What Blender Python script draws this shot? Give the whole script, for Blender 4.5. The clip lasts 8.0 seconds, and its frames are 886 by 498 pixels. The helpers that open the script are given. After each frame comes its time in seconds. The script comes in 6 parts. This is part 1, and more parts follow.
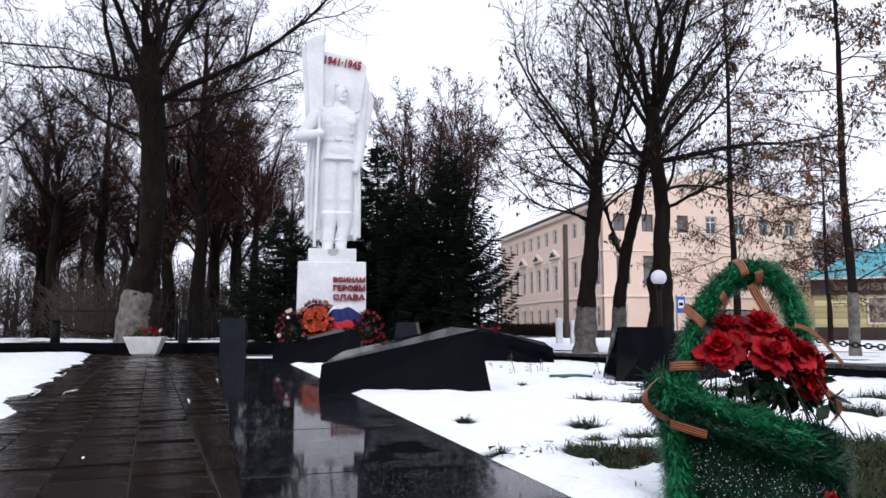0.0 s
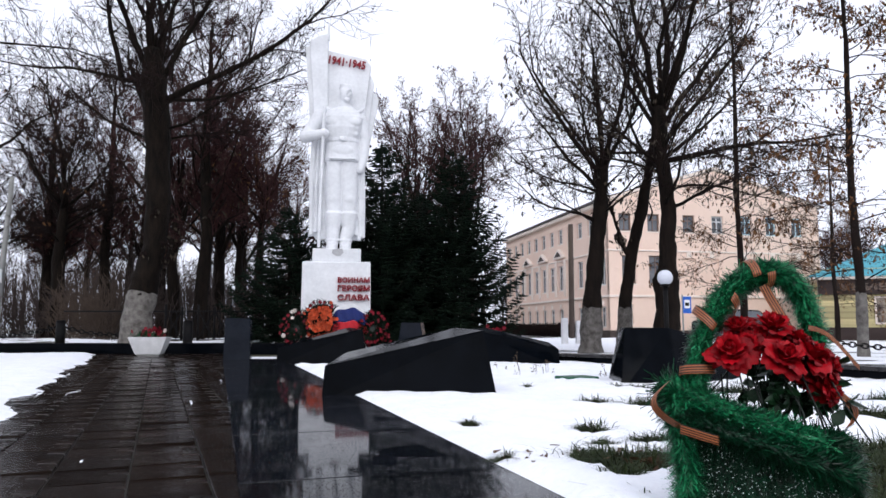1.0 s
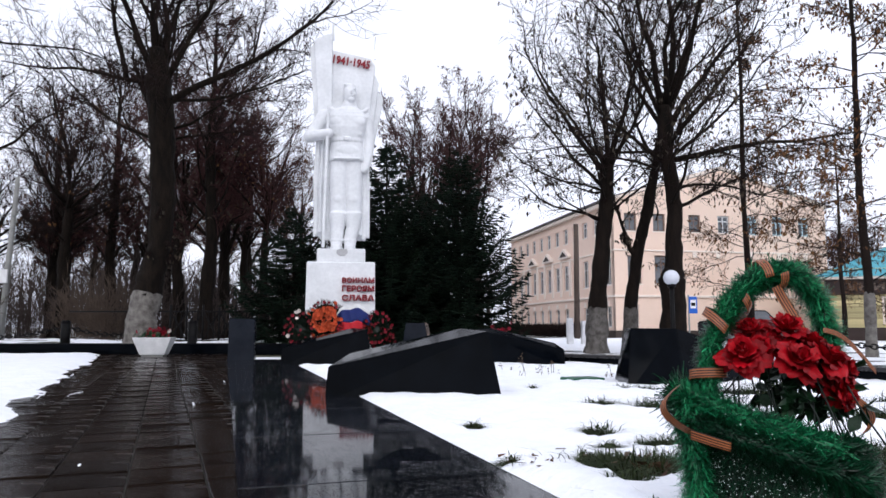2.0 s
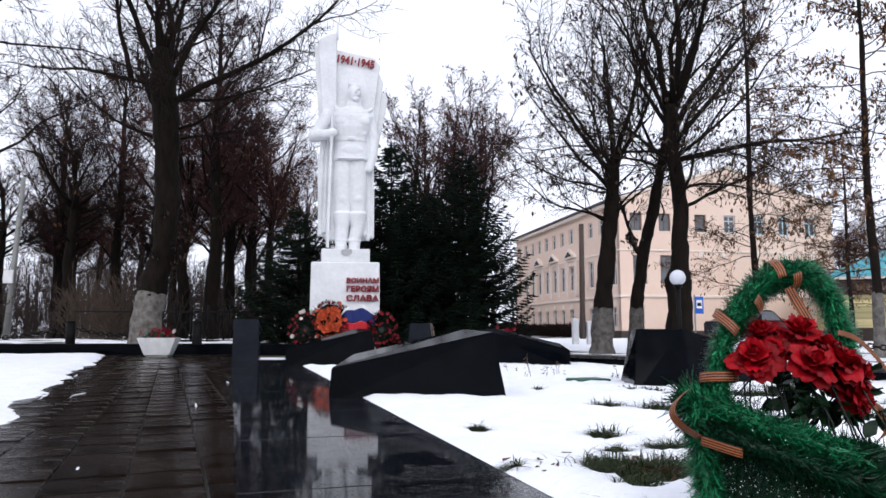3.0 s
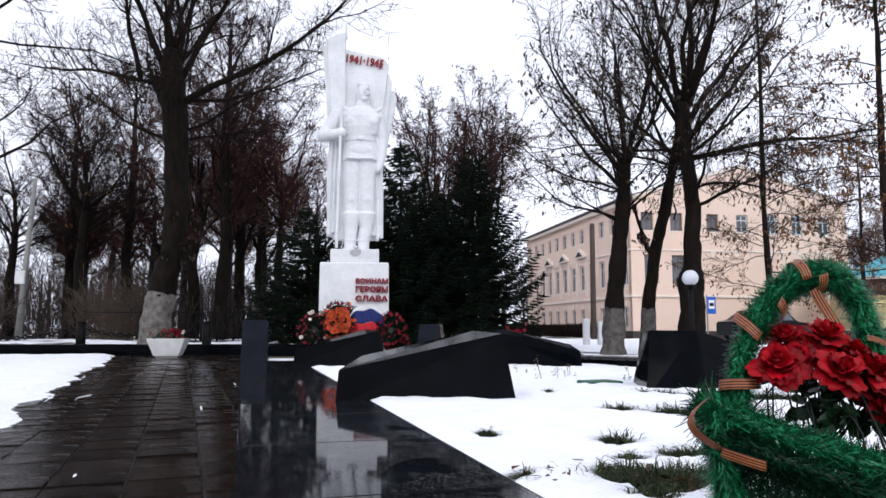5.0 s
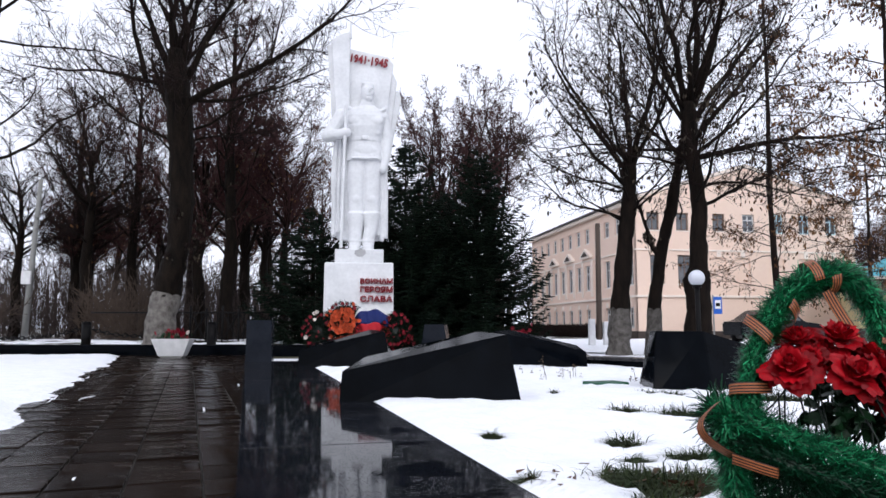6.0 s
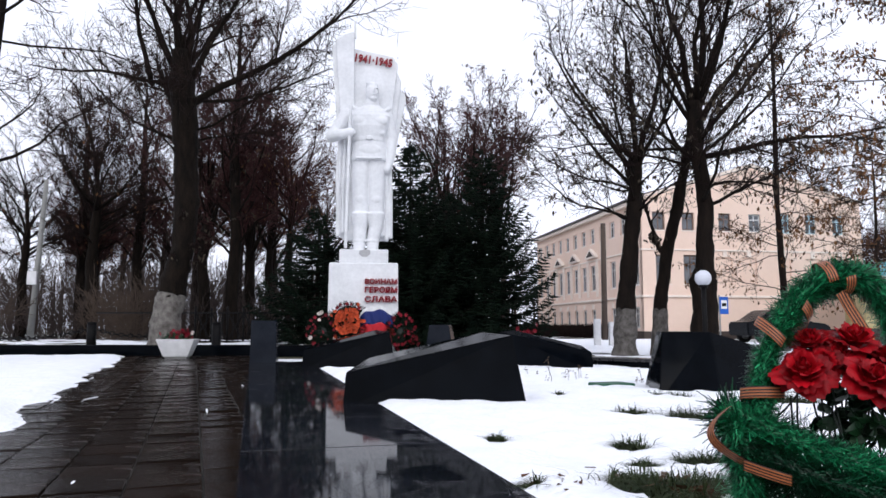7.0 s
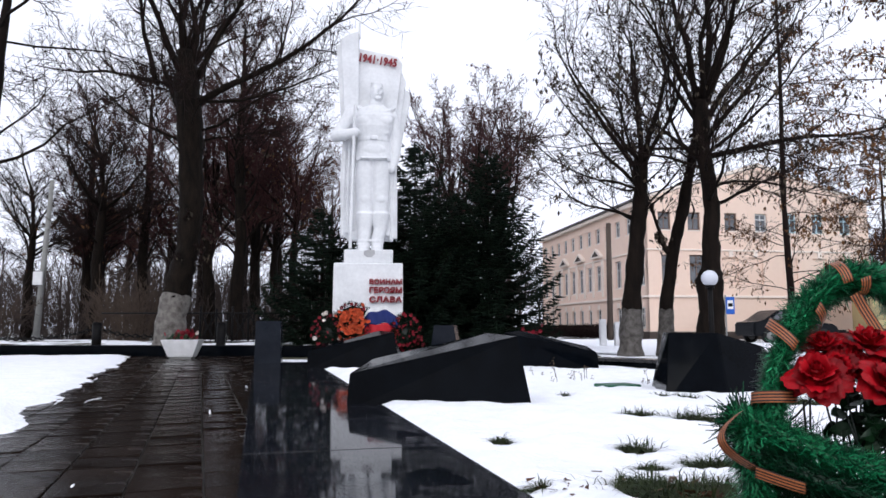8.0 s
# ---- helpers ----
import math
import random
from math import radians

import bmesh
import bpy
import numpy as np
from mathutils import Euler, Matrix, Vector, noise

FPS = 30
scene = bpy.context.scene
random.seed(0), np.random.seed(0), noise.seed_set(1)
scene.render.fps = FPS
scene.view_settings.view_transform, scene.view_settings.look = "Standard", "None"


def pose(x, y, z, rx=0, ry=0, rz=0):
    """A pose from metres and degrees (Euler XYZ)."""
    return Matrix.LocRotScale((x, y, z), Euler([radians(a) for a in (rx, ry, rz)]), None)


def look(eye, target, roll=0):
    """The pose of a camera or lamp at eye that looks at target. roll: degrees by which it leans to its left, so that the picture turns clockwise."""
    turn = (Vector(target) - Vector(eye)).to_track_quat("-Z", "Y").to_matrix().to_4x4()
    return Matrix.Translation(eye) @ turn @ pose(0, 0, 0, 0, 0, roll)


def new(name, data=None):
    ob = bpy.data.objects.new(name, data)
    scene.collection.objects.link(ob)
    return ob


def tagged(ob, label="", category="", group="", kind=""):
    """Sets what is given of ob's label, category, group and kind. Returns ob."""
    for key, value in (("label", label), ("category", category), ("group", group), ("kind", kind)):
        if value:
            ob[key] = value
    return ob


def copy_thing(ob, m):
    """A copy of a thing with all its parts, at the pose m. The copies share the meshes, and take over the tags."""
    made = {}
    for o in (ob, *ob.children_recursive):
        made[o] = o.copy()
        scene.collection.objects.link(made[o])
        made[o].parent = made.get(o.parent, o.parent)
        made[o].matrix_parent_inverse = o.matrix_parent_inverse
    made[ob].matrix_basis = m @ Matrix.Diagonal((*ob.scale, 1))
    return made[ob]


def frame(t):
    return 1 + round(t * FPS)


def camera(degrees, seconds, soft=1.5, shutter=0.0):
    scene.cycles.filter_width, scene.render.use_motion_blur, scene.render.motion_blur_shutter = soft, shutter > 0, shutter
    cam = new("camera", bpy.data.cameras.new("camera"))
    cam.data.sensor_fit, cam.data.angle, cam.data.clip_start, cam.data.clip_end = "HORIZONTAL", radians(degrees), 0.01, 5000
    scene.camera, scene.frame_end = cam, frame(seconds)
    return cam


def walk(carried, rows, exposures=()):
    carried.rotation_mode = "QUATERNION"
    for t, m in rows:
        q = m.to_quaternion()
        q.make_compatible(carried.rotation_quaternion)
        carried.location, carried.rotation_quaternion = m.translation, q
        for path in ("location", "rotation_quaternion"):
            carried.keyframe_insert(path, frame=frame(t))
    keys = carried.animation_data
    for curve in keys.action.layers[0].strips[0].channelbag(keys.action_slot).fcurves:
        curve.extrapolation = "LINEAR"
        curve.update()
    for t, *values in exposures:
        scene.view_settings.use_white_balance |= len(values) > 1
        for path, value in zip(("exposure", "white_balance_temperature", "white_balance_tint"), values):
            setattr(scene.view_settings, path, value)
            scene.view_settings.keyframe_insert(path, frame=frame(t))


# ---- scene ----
cam = camera(64.2, 8.0, soft=1.55)
# seconds, eye x, y, z, tilt up, turn to the left
ROWS = [
    (0.0, -0.0335, -0.2290, 0.5928, 6.335, -1.665),
    (1.0, -0.0252, -0.1685, 0.6003, 6.337, -1.250),
    (2.0, -0.0170, -0.1085, 0.6070, 6.340, -0.835),
    (3.0, -0.0085, -0.0530, 0.6136, 6.342, -0.418),
    (4.0, 0.0002, 0.0000, 0.6199, 6.345, 0.001),
    (5.0, 0.0080, 0.0500, 0.6262, 6.348, 0.422),
    (6.0, 0.0155, 0.0981, 0.6325, 6.351, 0.845),
    (7.0, 0.0210, 0.1450, 0.6390, 6.355, 1.260),
    (8.0, 0.0258, 0.1900, 0.6457, 6.360, 1.675),
]
walk(cam, [(t, pose(x, y, z, 90 + tilt, 0, turn)) for t, x, y, z, tilt, turn in ROWS], exposures=[(0.0, 0.2), (8.0, 0.2)])

# ---- light: a bright overcast winter day ----
world = bpy.data.worlds.new("overcast")
scene.world = world
world.use_nodes = True
wn, wl = world.node_tree.nodes, world.node_tree.links
sky = wn.new("ShaderNodeTexSky")
sky.sky_type = "NISHITA"
sky.sun_disc = False
sky.sun_elevation, sky.sun_rotation = radians(35), radians(200)
sky.air_density, sky.dust_density = 1.0, 4.0
grey = wn.new("ShaderNodeHueSaturation")
grey.inputs["Saturation"].default_value = 0.12
cloud = wn.new("ShaderNodeMix")
cloud.data_type = "RGBA"
cloud.inputs["Factor"].default_value = 0.75
cloud.inputs["B"].default_value = (9.75, 10.2, 12.0, 1)
wl.new(sky.outputs["Color"], grey.inputs["Color"])
wl.new(grey.outputs["Color"], cloud.inputs["A"])
wl.new(cloud.outputs["Result"], wn["Background"].inputs["Color"])
wn["Background"].inputs["Strength"].default_value = 0.115

sun = new("sun", bpy.data.lights.new("sun", "SUN"))
sun.data.energy, sun.data.angle, sun.data.color = 0.7, radians(25), (1.0, 0.98, 0.96)
sun.matrix_world = look((4, -12, 14), (0, 6, 0))


# ---- materials ----
def mat(name, c1, c2=None, scale=6.0, rough=0.7, rough2=None, bump=0.0, bump_scale=None, metal=0.0,
        fine=0.5, per=None, vary=(0.62, 1.35), spec=0.25, detail=6.0, stretch=(1, 1, 1)):
    """A surface of two colours mixed by coarse and fine noise, with its own gloss and relief."""
    m = bpy.data.materials.new(name)
    m.use_nodes = True
    nt, N, L = m.node_tree, m.node_tree.nodes, m.node_tree.links
    b = N["Principled BSDF"]
    b.inputs["Metallic"].default_value = metal
    b.inputs["Specular IOR Level"].default_value = spec
    c2 = c2 or tuple(v * 0.75 for v in c1)
    tc = N.new("ShaderNodeTexCoord")
    mp = N.new("ShaderNodeMapping")
    mp.inputs["Scale"].default_value = stretch
    L.new(tc.outputs["Object"], mp.inputs["Vector"])
    n1 = N.new("ShaderNodeTexNoise")
    n1.inputs["Scale"].default_value, n1.inputs["Detail"].default_value = scale, detail
    n2 = N.new("ShaderNodeTexNoise")
    n2.inputs["Scale"].default_value, n2.inputs["Detail"].default_value = scale * 9, 3
    for n in (n1, n2):
        L.new(mp.outputs["Vector"], n.inputs["Vector"])
    add = N.new("ShaderNodeMath")
    add.operation = "MULTIPLY_ADD"
    L.new(n2.outputs["Fac"], add.inputs[0])
    add.inputs[1].default_value = fine
    L.new(n1.outputs["Fac"], add.inputs[2])
    ramp = N.new("ShaderNodeMapRange")
    ramp.inputs["From Min"].default_value = 0.35 + fine * 0.35
    ramp.inputs["From Max"].default_value = 0.65 + fine * 0.65
    L.new(add.outputs[0], ramp.inputs["Value"])
    mix = N.new("ShaderNodeMix")
    mix.data_type = "RGBA"
    mix.inputs["A"].default_value, mix.inputs["B"].default_value = (*c1, 1), (*c2, 1)
    L.new(ramp.outputs["Result"], mix.inputs["Factor"])
    out = mix.outputs["Result"]
    if per:
        src = N.new("ShaderNodeObjectInfo").outputs["Random"] if per == "object" else N.new("ShaderNodeNewGeometry").outputs["Random Per Island"]
        hs = N.new("ShaderNodeHueSaturation")
        mr = N.new("ShaderNodeMapRange")
        mr.inputs["To Min"].default_value, mr.inputs["To Max"].default_value = vary
        L.new(src, mr.inputs["Value"])
        L.new(mr.outputs["Result"], hs.inputs["Value"])
        L.new(out, hs.inputs["Color"])
        out = hs.outputs["Color"]
    L.new(out, b.inputs["Base Color"])
    if rough2 is None:
        b.inputs["Roughness"].default_value = rough
    else:
        rr = N.new("ShaderNodeMapRange")
        rr.inputs["From Min"].default_value, rr.inputs["From Max"].default_value = 0.38, 0.62
        rr.inputs["To Min"].default_value, rr.inputs["To Max"].default_value = rough, rough2
        L.new(n1.outputs["Fac"], rr.inputs["Value"])
        L.new(rr.outputs["Result"], b.inputs["Roughness"])
    if bump:
        bp = N.new("ShaderNodeBump")
        bp.inputs["Strength"].default_value, bp.inputs["Distance"].default_value = bump, 0.02
        n3 = N.new("ShaderNodeTexNoise")
        n3.inputs["Scale"].default_value, n3.inputs["Detail"].default_value = bump_scale or scale * 4, 5
        L.new(mp.outputs["Vector"], n3.inputs["Vector"])
        L.new(n3.outputs["Fac"], bp.inputs["Height"])
        L.new(bp.outputs["Normal"], b.inputs["Normal"])
    return m


M_SLAB = mat("black_granite", (0.0010, 0.0015, 0.0024), (0.0024, 0.0034, 0.0052), 4, 0.03, 0.12, 0.012, 60, spec=0.03)
M_STELE = mat("grey_black_granite", (0.007, 0.009, 0.014), (0.013, 0.016, 0.023), 4, 0.12, 0.25, 0.03, 60, spec=0.1)
M_GRANITE_ROUGH = mat("granite_worn", (0.012, 0.011, 0.012), (0.028, 0.027, 0.028), 10, 0.2, 0.4, 0.2, 80)
M_TILE = mat("wet_concrete_tile", (0.0045, 0.0024, 0.0015), (0.013, 0.008, 0.0056), 4, 0.07, 0.30, 0.10, 60, per="object", spec=0.06)
M_TILE_FAR = mat("wet_concrete_tile_far", (0.0045, 0.0024, 0.0015), (0.013, 0.008, 0.0056), 4, 0.07, 0.30, 0.10, 60, per="island", spec=0.06)
M_JOINT = mat("joint_dirt", (0.012, 0.010, 0.008), (0.03, 0.028, 0.018), 12, 0.6, bump=0.4)
M_SNOW = mat("snow", (0.88, 0.89, 0.92), (0.80, 0.82, 0.87), 5, 0.55, 0.75, 0.9, 22)
M_SOIL = mat("wet_soil", (0.018, 0.014, 0.009), (0.036, 0.028, 0.018), 9, 0.6, 0.85, 0.8, 30)
M_PLASTER = mat("white_limewash", (0.76, 0.77, 0.79), (0.60, 0.61, 0.63), 1.6, 0.6, 0.75, 0.16, 26)
M_STAIN = mat("grey_stain", (0.34, 0.34, 0.35), (0.45, 0.45, 0.46), 6, 0.7)
M_RED = mat("red_paint", (0.24, 0.006, 0.018), (0.17, 0.005, 0.012), 8, 0.4)
M_BARK = mat("dark_bark", (0.0024, 0.0017, 0.0013), (0.014, 0.0098, 0.0076), 9, 0.85, 0.95, 1.0, 22, stretch=(1, 1, 0.25), spec=0.1)
M_BARK2 = mat("brown_bark", (0.008, 0.0055, 0.0045), (0.02, 0.014, 0.012), 5, 0.85, 0.95, 0.8, 14, stretch=(1, 1, 0.3), spec=0.1)
M_TWIG = mat("twigs", (0.010, 0.0065, 0.006), (0.022, 0.014, 0.013), 3, 0.9, spec=0.05)
# The air is clear: distance haze is put into this paler, greyer twig colour.
M_TWIG_HAZED = mat("haze_tinted_twigs", (0.030, 0.023, 0.021), (0.058, 0.045, 0.041), 2, 0.9, spec=0.05)
M_TWIG_RED = mat("reddish_twigs", (0.026, 0.011, 0.011), (0.055, 0.025, 0.024), 2, 0.9, spec=0.05)
M_LIME = mat("limewashed_bark", (0.20, 0.185, 0.17), (0.065, 0.058, 0.052), 7, 0.8, 0.95, 0.9, 22)
M_LIME_OLD = mat("greyed_limewash", (0.13, 0.12, 0.112), (0.04, 0.035, 0.031), 9, 0.8, 0.95, 0.9, 26)
M_BRUSH = mat("brown_brushwood", (0.050, 0.036, 0.028), (0.085, 0.064, 0.050), 3, 0.9, spec=0.05)
M_LEAF_DRY = mat("dry_leaves", (0.15, 0.065, 0.020), (0.065, 0.030, 0.012), 4, 0.8, per="island")
M_BUDS = mat("reddish_buds", (0.050, 0.024, 0.024), (0.09, 0.046, 0.044), 3, 0.85, per="island")
M_KEYS = mat("dark_seed_clusters", (0.03, 0.024, 0.018), (0.06, 0.045, 0.03), 4, 0.8, per="island")
M_SPRUCE = mat("spruce_needles", (0.003, 0.0075, 0.0055), (0.010, 0.018, 0.010), 3, 0.8, per="island", spec=0.05)
M_GRASS = mat("winter_grass", (0.011, 0.026, 0.006), (0.034, 0.042, 0.012), 4, 0.8, per="island")
M_IRON = mat("black_iron", (0.004, 0.004, 0.005), (0.009, 0.0085, 0.0085), 8, 0.45, 0.6, spec=0.08)
M_FACADE = mat("peach_plaster", (0.80, 0.615, 0.51), (0.75, 0.565, 0.465), 0.5, 0.85, bump=0.15, bump_scale=12)
M_TRIM = mat("cream_trim", (0.82, 0.72, 0.64), (0.75, 0.65, 0.58), 1.0, 0.8)
M_ROOF = mat("dark_roof_metal", (0.045, 0.04, 0.04), (0.07, 0.06, 0.058), 2, 0.5)
M_PLINTH = mat("dark_plinth", (0.045, 0.034, 0.03), (0.07, 0.055, 0.048), 2, 0.8)
M_FRAME = mat("white_window_frame", (0.62, 0.62, 0.62), (0.5, 0.5, 0.5), 5, 0.5)
M_BROWNFRAME = mat("brown_window_frame", (0.11, 0.07, 0.055), (0.16, 0.11, 0.09), 5, 0.6)
M_BLUEFRAME = mat("pale_blue_frame", (0.45, 0.62, 0.68), (0.38, 0.55, 0.62), 5, 0.5)
M_PANE = mat("window_pane", (0.05, 0.055, 0.065), (0.11, 0.115, 0.125), 0.8, 0.05, 0.12, spec=0.9)
M_TEAL = mat("teal_roof_sheet", (0.03, 0.26, 0.33), (0.04, 0.31, 0.38), 2, 0.4)
M_SIDING = mat("yellow_siding", (0.62, 0.53, 0.28), (0.55, 0.47, 0.25), 1.5, 0.6, per="object")
M_SIGNBAND = mat("dark_brown_sign", (0.03, 0.018, 0.016), (0.045, 0.028, 0.025), 2, 0.4)
M_SIGNTEXT = mat("grey_brown_letters", (0.16, 0.12, 0.10), (0.2, 0.15, 0.12), 4, 0.5)
M_CONCRETE = mat("pale_concrete", (0.72, 0.72, 0.73), (0.58, 0.58, 0.59), 5, 0.75, bump=0.3, bump_scale=40)
M_WOODPOLE = mat("weathered_pole_wood", (0.075, 0.055, 0.045), (0.11, 0.085, 0.07), 6, 0.85, bump=0.4, stretch=(1, 1, 0.1))
M_GREYPOLE = mat("grey_concrete_pole", (0.20, 0.20, 0.195), (0.27, 0.27, 0.26), 3, 0.8)
M_GLOBE = mat("milky_globe", (0.62, 0.64, 0.70), (0.55, 0.57, 0.64), 3, 0.25)
M_BLUE = mat("blue_sign_paint", (0.015, 0.09, 0.42), (0.02, 0.11, 0.46), 5, 0.4)
M_WHITE = mat("white_paint", (0.78, 0.78, 0.78), (0.70, 0.70, 0.70), 5, 0.5)
# The wide spread of strip tones paints in highlights and dark gaps.
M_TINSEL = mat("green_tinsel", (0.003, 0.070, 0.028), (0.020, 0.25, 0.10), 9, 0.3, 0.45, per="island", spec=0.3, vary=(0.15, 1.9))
# Darker copy: shade under the rim and on the sides, put into colour.
M_TINSEL_SHADE = mat("shaded_green_tinsel", (0.002, 0.020, 0.009), (0.006, 0.060, 0.026), 14, 0.35, per="island", vary=(0.1, 1.6))
M_ROSE = mat("red_silk_petal", (0.36, 0.003, 0.009), (0.17, 0.001, 0.004), 22, 0.45, per="object", spec=0.15, vary=(0.45, 1.25))
M_ROSELEAF = mat("dark_green_silk_leaf", (0.004, 0.018, 0.007), (0.012, 0.045, 0.016), 10, 0.4, per="object")
M_ORANGE = mat("orange_ribbon", (0.40, 0.14, 0.055), (0.32, 0.10, 0.04), 10, 0.4)
M_BLACKRIB = mat("black_ribbon", (0.025, 0.012, 0.010), (0.04, 0.02, 0.015), 10, 0.4)
M_WIRE = mat("dark_wicker", (0.008, 0.012, 0.010), (0.016, 0.022, 0.018), 20, 0.5)
M_DROP = mat("ice_droplets", (0.65, 0.70, 0.72), (0.55, 0.6, 0.62), 30, 0.15)
M_FLOWER_ORANGE = mat("orange_flowers", (0.52, 0.085, 0.028), (0.36, 0.045, 0.015), 20, 0.6, per="object")
M_FLOWER_RED = mat("red_flowers", (0.21, 0.005, 0.018), (0.12, 0.003, 0.010), 20, 0.5, per="object")
M_FLOWER_WHITE = mat("white_flowers", (0.70, 0.66, 0.62), (0.6, 0.52, 0.48), 20, 0.6, per="object")
M_FLAG_RED = mat("flag_red", (0.45, 0.015, 0.025), (0.38, 0.012, 0.02), 5, 0.6)
M_FLAG_BLUE = mat("flag_blue", (0.012, 0.024, 0.14), (0.011, 0.02, 0.10), 5, 0.6)
M_DRYSTEM = mat("dry_stems", (0.10, 0.07, 0.045), (0.06, 0.04, 0.028), 10, 0.8)
M_FALLEN = mat("fallen_leaves", (0.10, 0.04, 0.02), (0.055, 0.025, 0.015), 8, 0.6, per="island")
M_ASPHALT = mat("wet_asphalt", (0.045, 0.045, 0.048), (0.065, 0.065, 0.068), 2, 0.2, 0.55, 0.3, 60)
M_GREENLID = mat("green_painted_lid", (0.01, 0.07, 0.04), (0.015, 0.09, 0.05), 10, 0.5)
M_CAR = mat("dark_car_paint", (0.006, 0.007, 0.009), (0.009, 0.010, 0.012), 3, 0.2, spec=0.1)
M_RUBBER = mat("tyre_rubber", (0.015, 0.015, 0.015), None, 10, 0.8)
M_POSTER = mat("poster_picture", (0.42, 0.03, 0.035), (0.45, 0.40, 0.38), 3.5, 0.3, fine=0.2)
M_POSTER_DK = mat("poster_dark", (0.05, 0.03, 0.03), (0.30, 0.25, 0.2), 3.0, 0.3, fine=0.2)


def wet_granite():
    """Polished black stone with a film of fine rain drops that dulls it in patches."""
    m = mat("rain_wet_granite", (0.003, 0.004, 0.006), (0.010, 0.011, 0.015), 3, 0.02, per="object", spec=0.11)
    N, L = m.node_tree.nodes, m.node_tree.links
    b = N["Principled BSDF"]
    tc = N.new("ShaderNodeTexCoord")
    big, drops = N.new("ShaderNodeTexNoise"), N.new("ShaderNodeTexVoronoi")
    big.inputs["Scale"].default_value, big.inputs["Detail"].default_value = 2.6, 6
    drops.inputs["Scale"].default_value = 95
    L.new(tc.outputs["Object"], big.inputs["Vector"])
    L.new(tc.outputs["Object"], drops.inputs["Vector"])
    near = N.new("ShaderNodeMapRange")
    near.inputs["From Min"].default_value, near.inputs["From Max"].default_value = 0.30, 0.12
    L.new(drops.outputs["Distance"], near.inputs["Value"])
    wet = N.new("ShaderNodeMapRange")
    wet.inputs["From Min"].default_value, wet.inputs["From Max"].default_value = 0.40, 0.58
    L.new(big.outputs["Fac"], wet.inputs["Value"])
    mul = N.new("ShaderNodeMath")
    mul.operation = "MULTIPLY"
    L.new(near.outputs["Result"], mul.inputs[0])
    L.new(wet.outputs["Result"], mul.inputs[1])
    r = N.new("ShaderNodeMapRange")
    r.inputs["To Min"].default_value, r.inputs["To Max"].default_value = 0.045, 0.34
    L.new(mul.outputs[0], r.inputs["Value"])
    L.new(r.outputs["Result"], b.inputs["Roughness"])
    bp = N.new("ShaderNodeBump")
    bp.inputs["Strength"].default_value, bp.inputs["Distance"].default_value = 1.0, 0.0028
    L.new(mul.outputs[0], bp.inputs["Height"])
    L.new(bp.outputs["Normal"], b.inputs["Normal"])
    return m


M_BAND = wet_granite()


def ground_mat():
    """Wet winter turf, fallen leaves and thin snow left in patches."""
    m = mat("turf_and_snow", (0.050, 0.038, 0.024), (0.035, 0.040, 0.016), 0.9, 0.75, 0.9, 0.8, 18)
    N, L = m.node_tree.nodes, m.node_tree.links
    b = N["Principled BSDF"]
    old = b.inputs["Base Color"].links[0].from_socket
    n = N.new("ShaderNodeTexNoise")
    n.inputs["Scale"].default_value, n.inputs["Detail"].default_value = 0.38, 9
    tc = N.new("ShaderNodeTexCoord")
    L.new(tc.outputs["Object"], n.inputs["Vector"])
    r = N.new("ShaderNodeMapRange")
    r.inputs["From Min"].default_value, r.inputs["From Max"].default_value = 0.50, 0.55
    L.new(n.outputs["Fac"], r.inputs["Value"])
    mx = N.new("ShaderNodeMix")
    mx.data_type = "RGBA"
    mx.inputs["B"].default_value = (0.80, 0.82, 0.86, 1)
    L.new(old, mx.inputs["A"])
    L.new(r.outputs["Result"], mx.inputs["Factor"])
    L.new(mx.outputs["Result"], b.inputs["Base Color"])
    return m


M_GROUND = ground_mat()


# ---- mesh helpers ----
def obj_from(name, verts, faces, material, parent=None, label="", smooth=False, slots=None):
    me = bpy.data.meshes.new(name)
    me.from_pydata([tuple(v) for v in verts], [], faces)
    for mm in (material if isinstance(material, (list, tuple)) else [material]):
        me.materials.append(mm)
    if slots:
        me.polygons.foreach_set("material_index", slots)
    if smooth:
        me.polygons.foreach_set("use_smooth", [True] * len(me.polygons))
    me.update()
    ob = new(name, me)
    if parent:
        ob.parent = parent
    if label:
        ob["label"] = label
    return ob


def part(name, bm, material, parent, label="", smooth=False):
    """Links a bmesh as one mesh object under a thing or a part."""
    me = bpy.data.meshes.new(name)
    bm.to_mesh(me)
    bm.free()
    me.materials.append(material)
    if smooth:
        me.polygons.foreach_set("use_smooth", [True] * len(me.polygons))
    ob = new(name, me)
    if parent:
        ob.parent = parent
    if label:
        ob["label"] = label
    return ob


def again(name, data, parent, m):
    """One more object on a mesh that exists already."""
    ob = new(name, data)
    ob.parent = parent
    ob.matrix_basis = m
    return ob


def thing(name, m, label, category, group="", kind=""):
    e = new(name)
    e.empty_display_size = 0.1
    e.matrix_basis = m
    return tagged(e, label, category, group, kind)


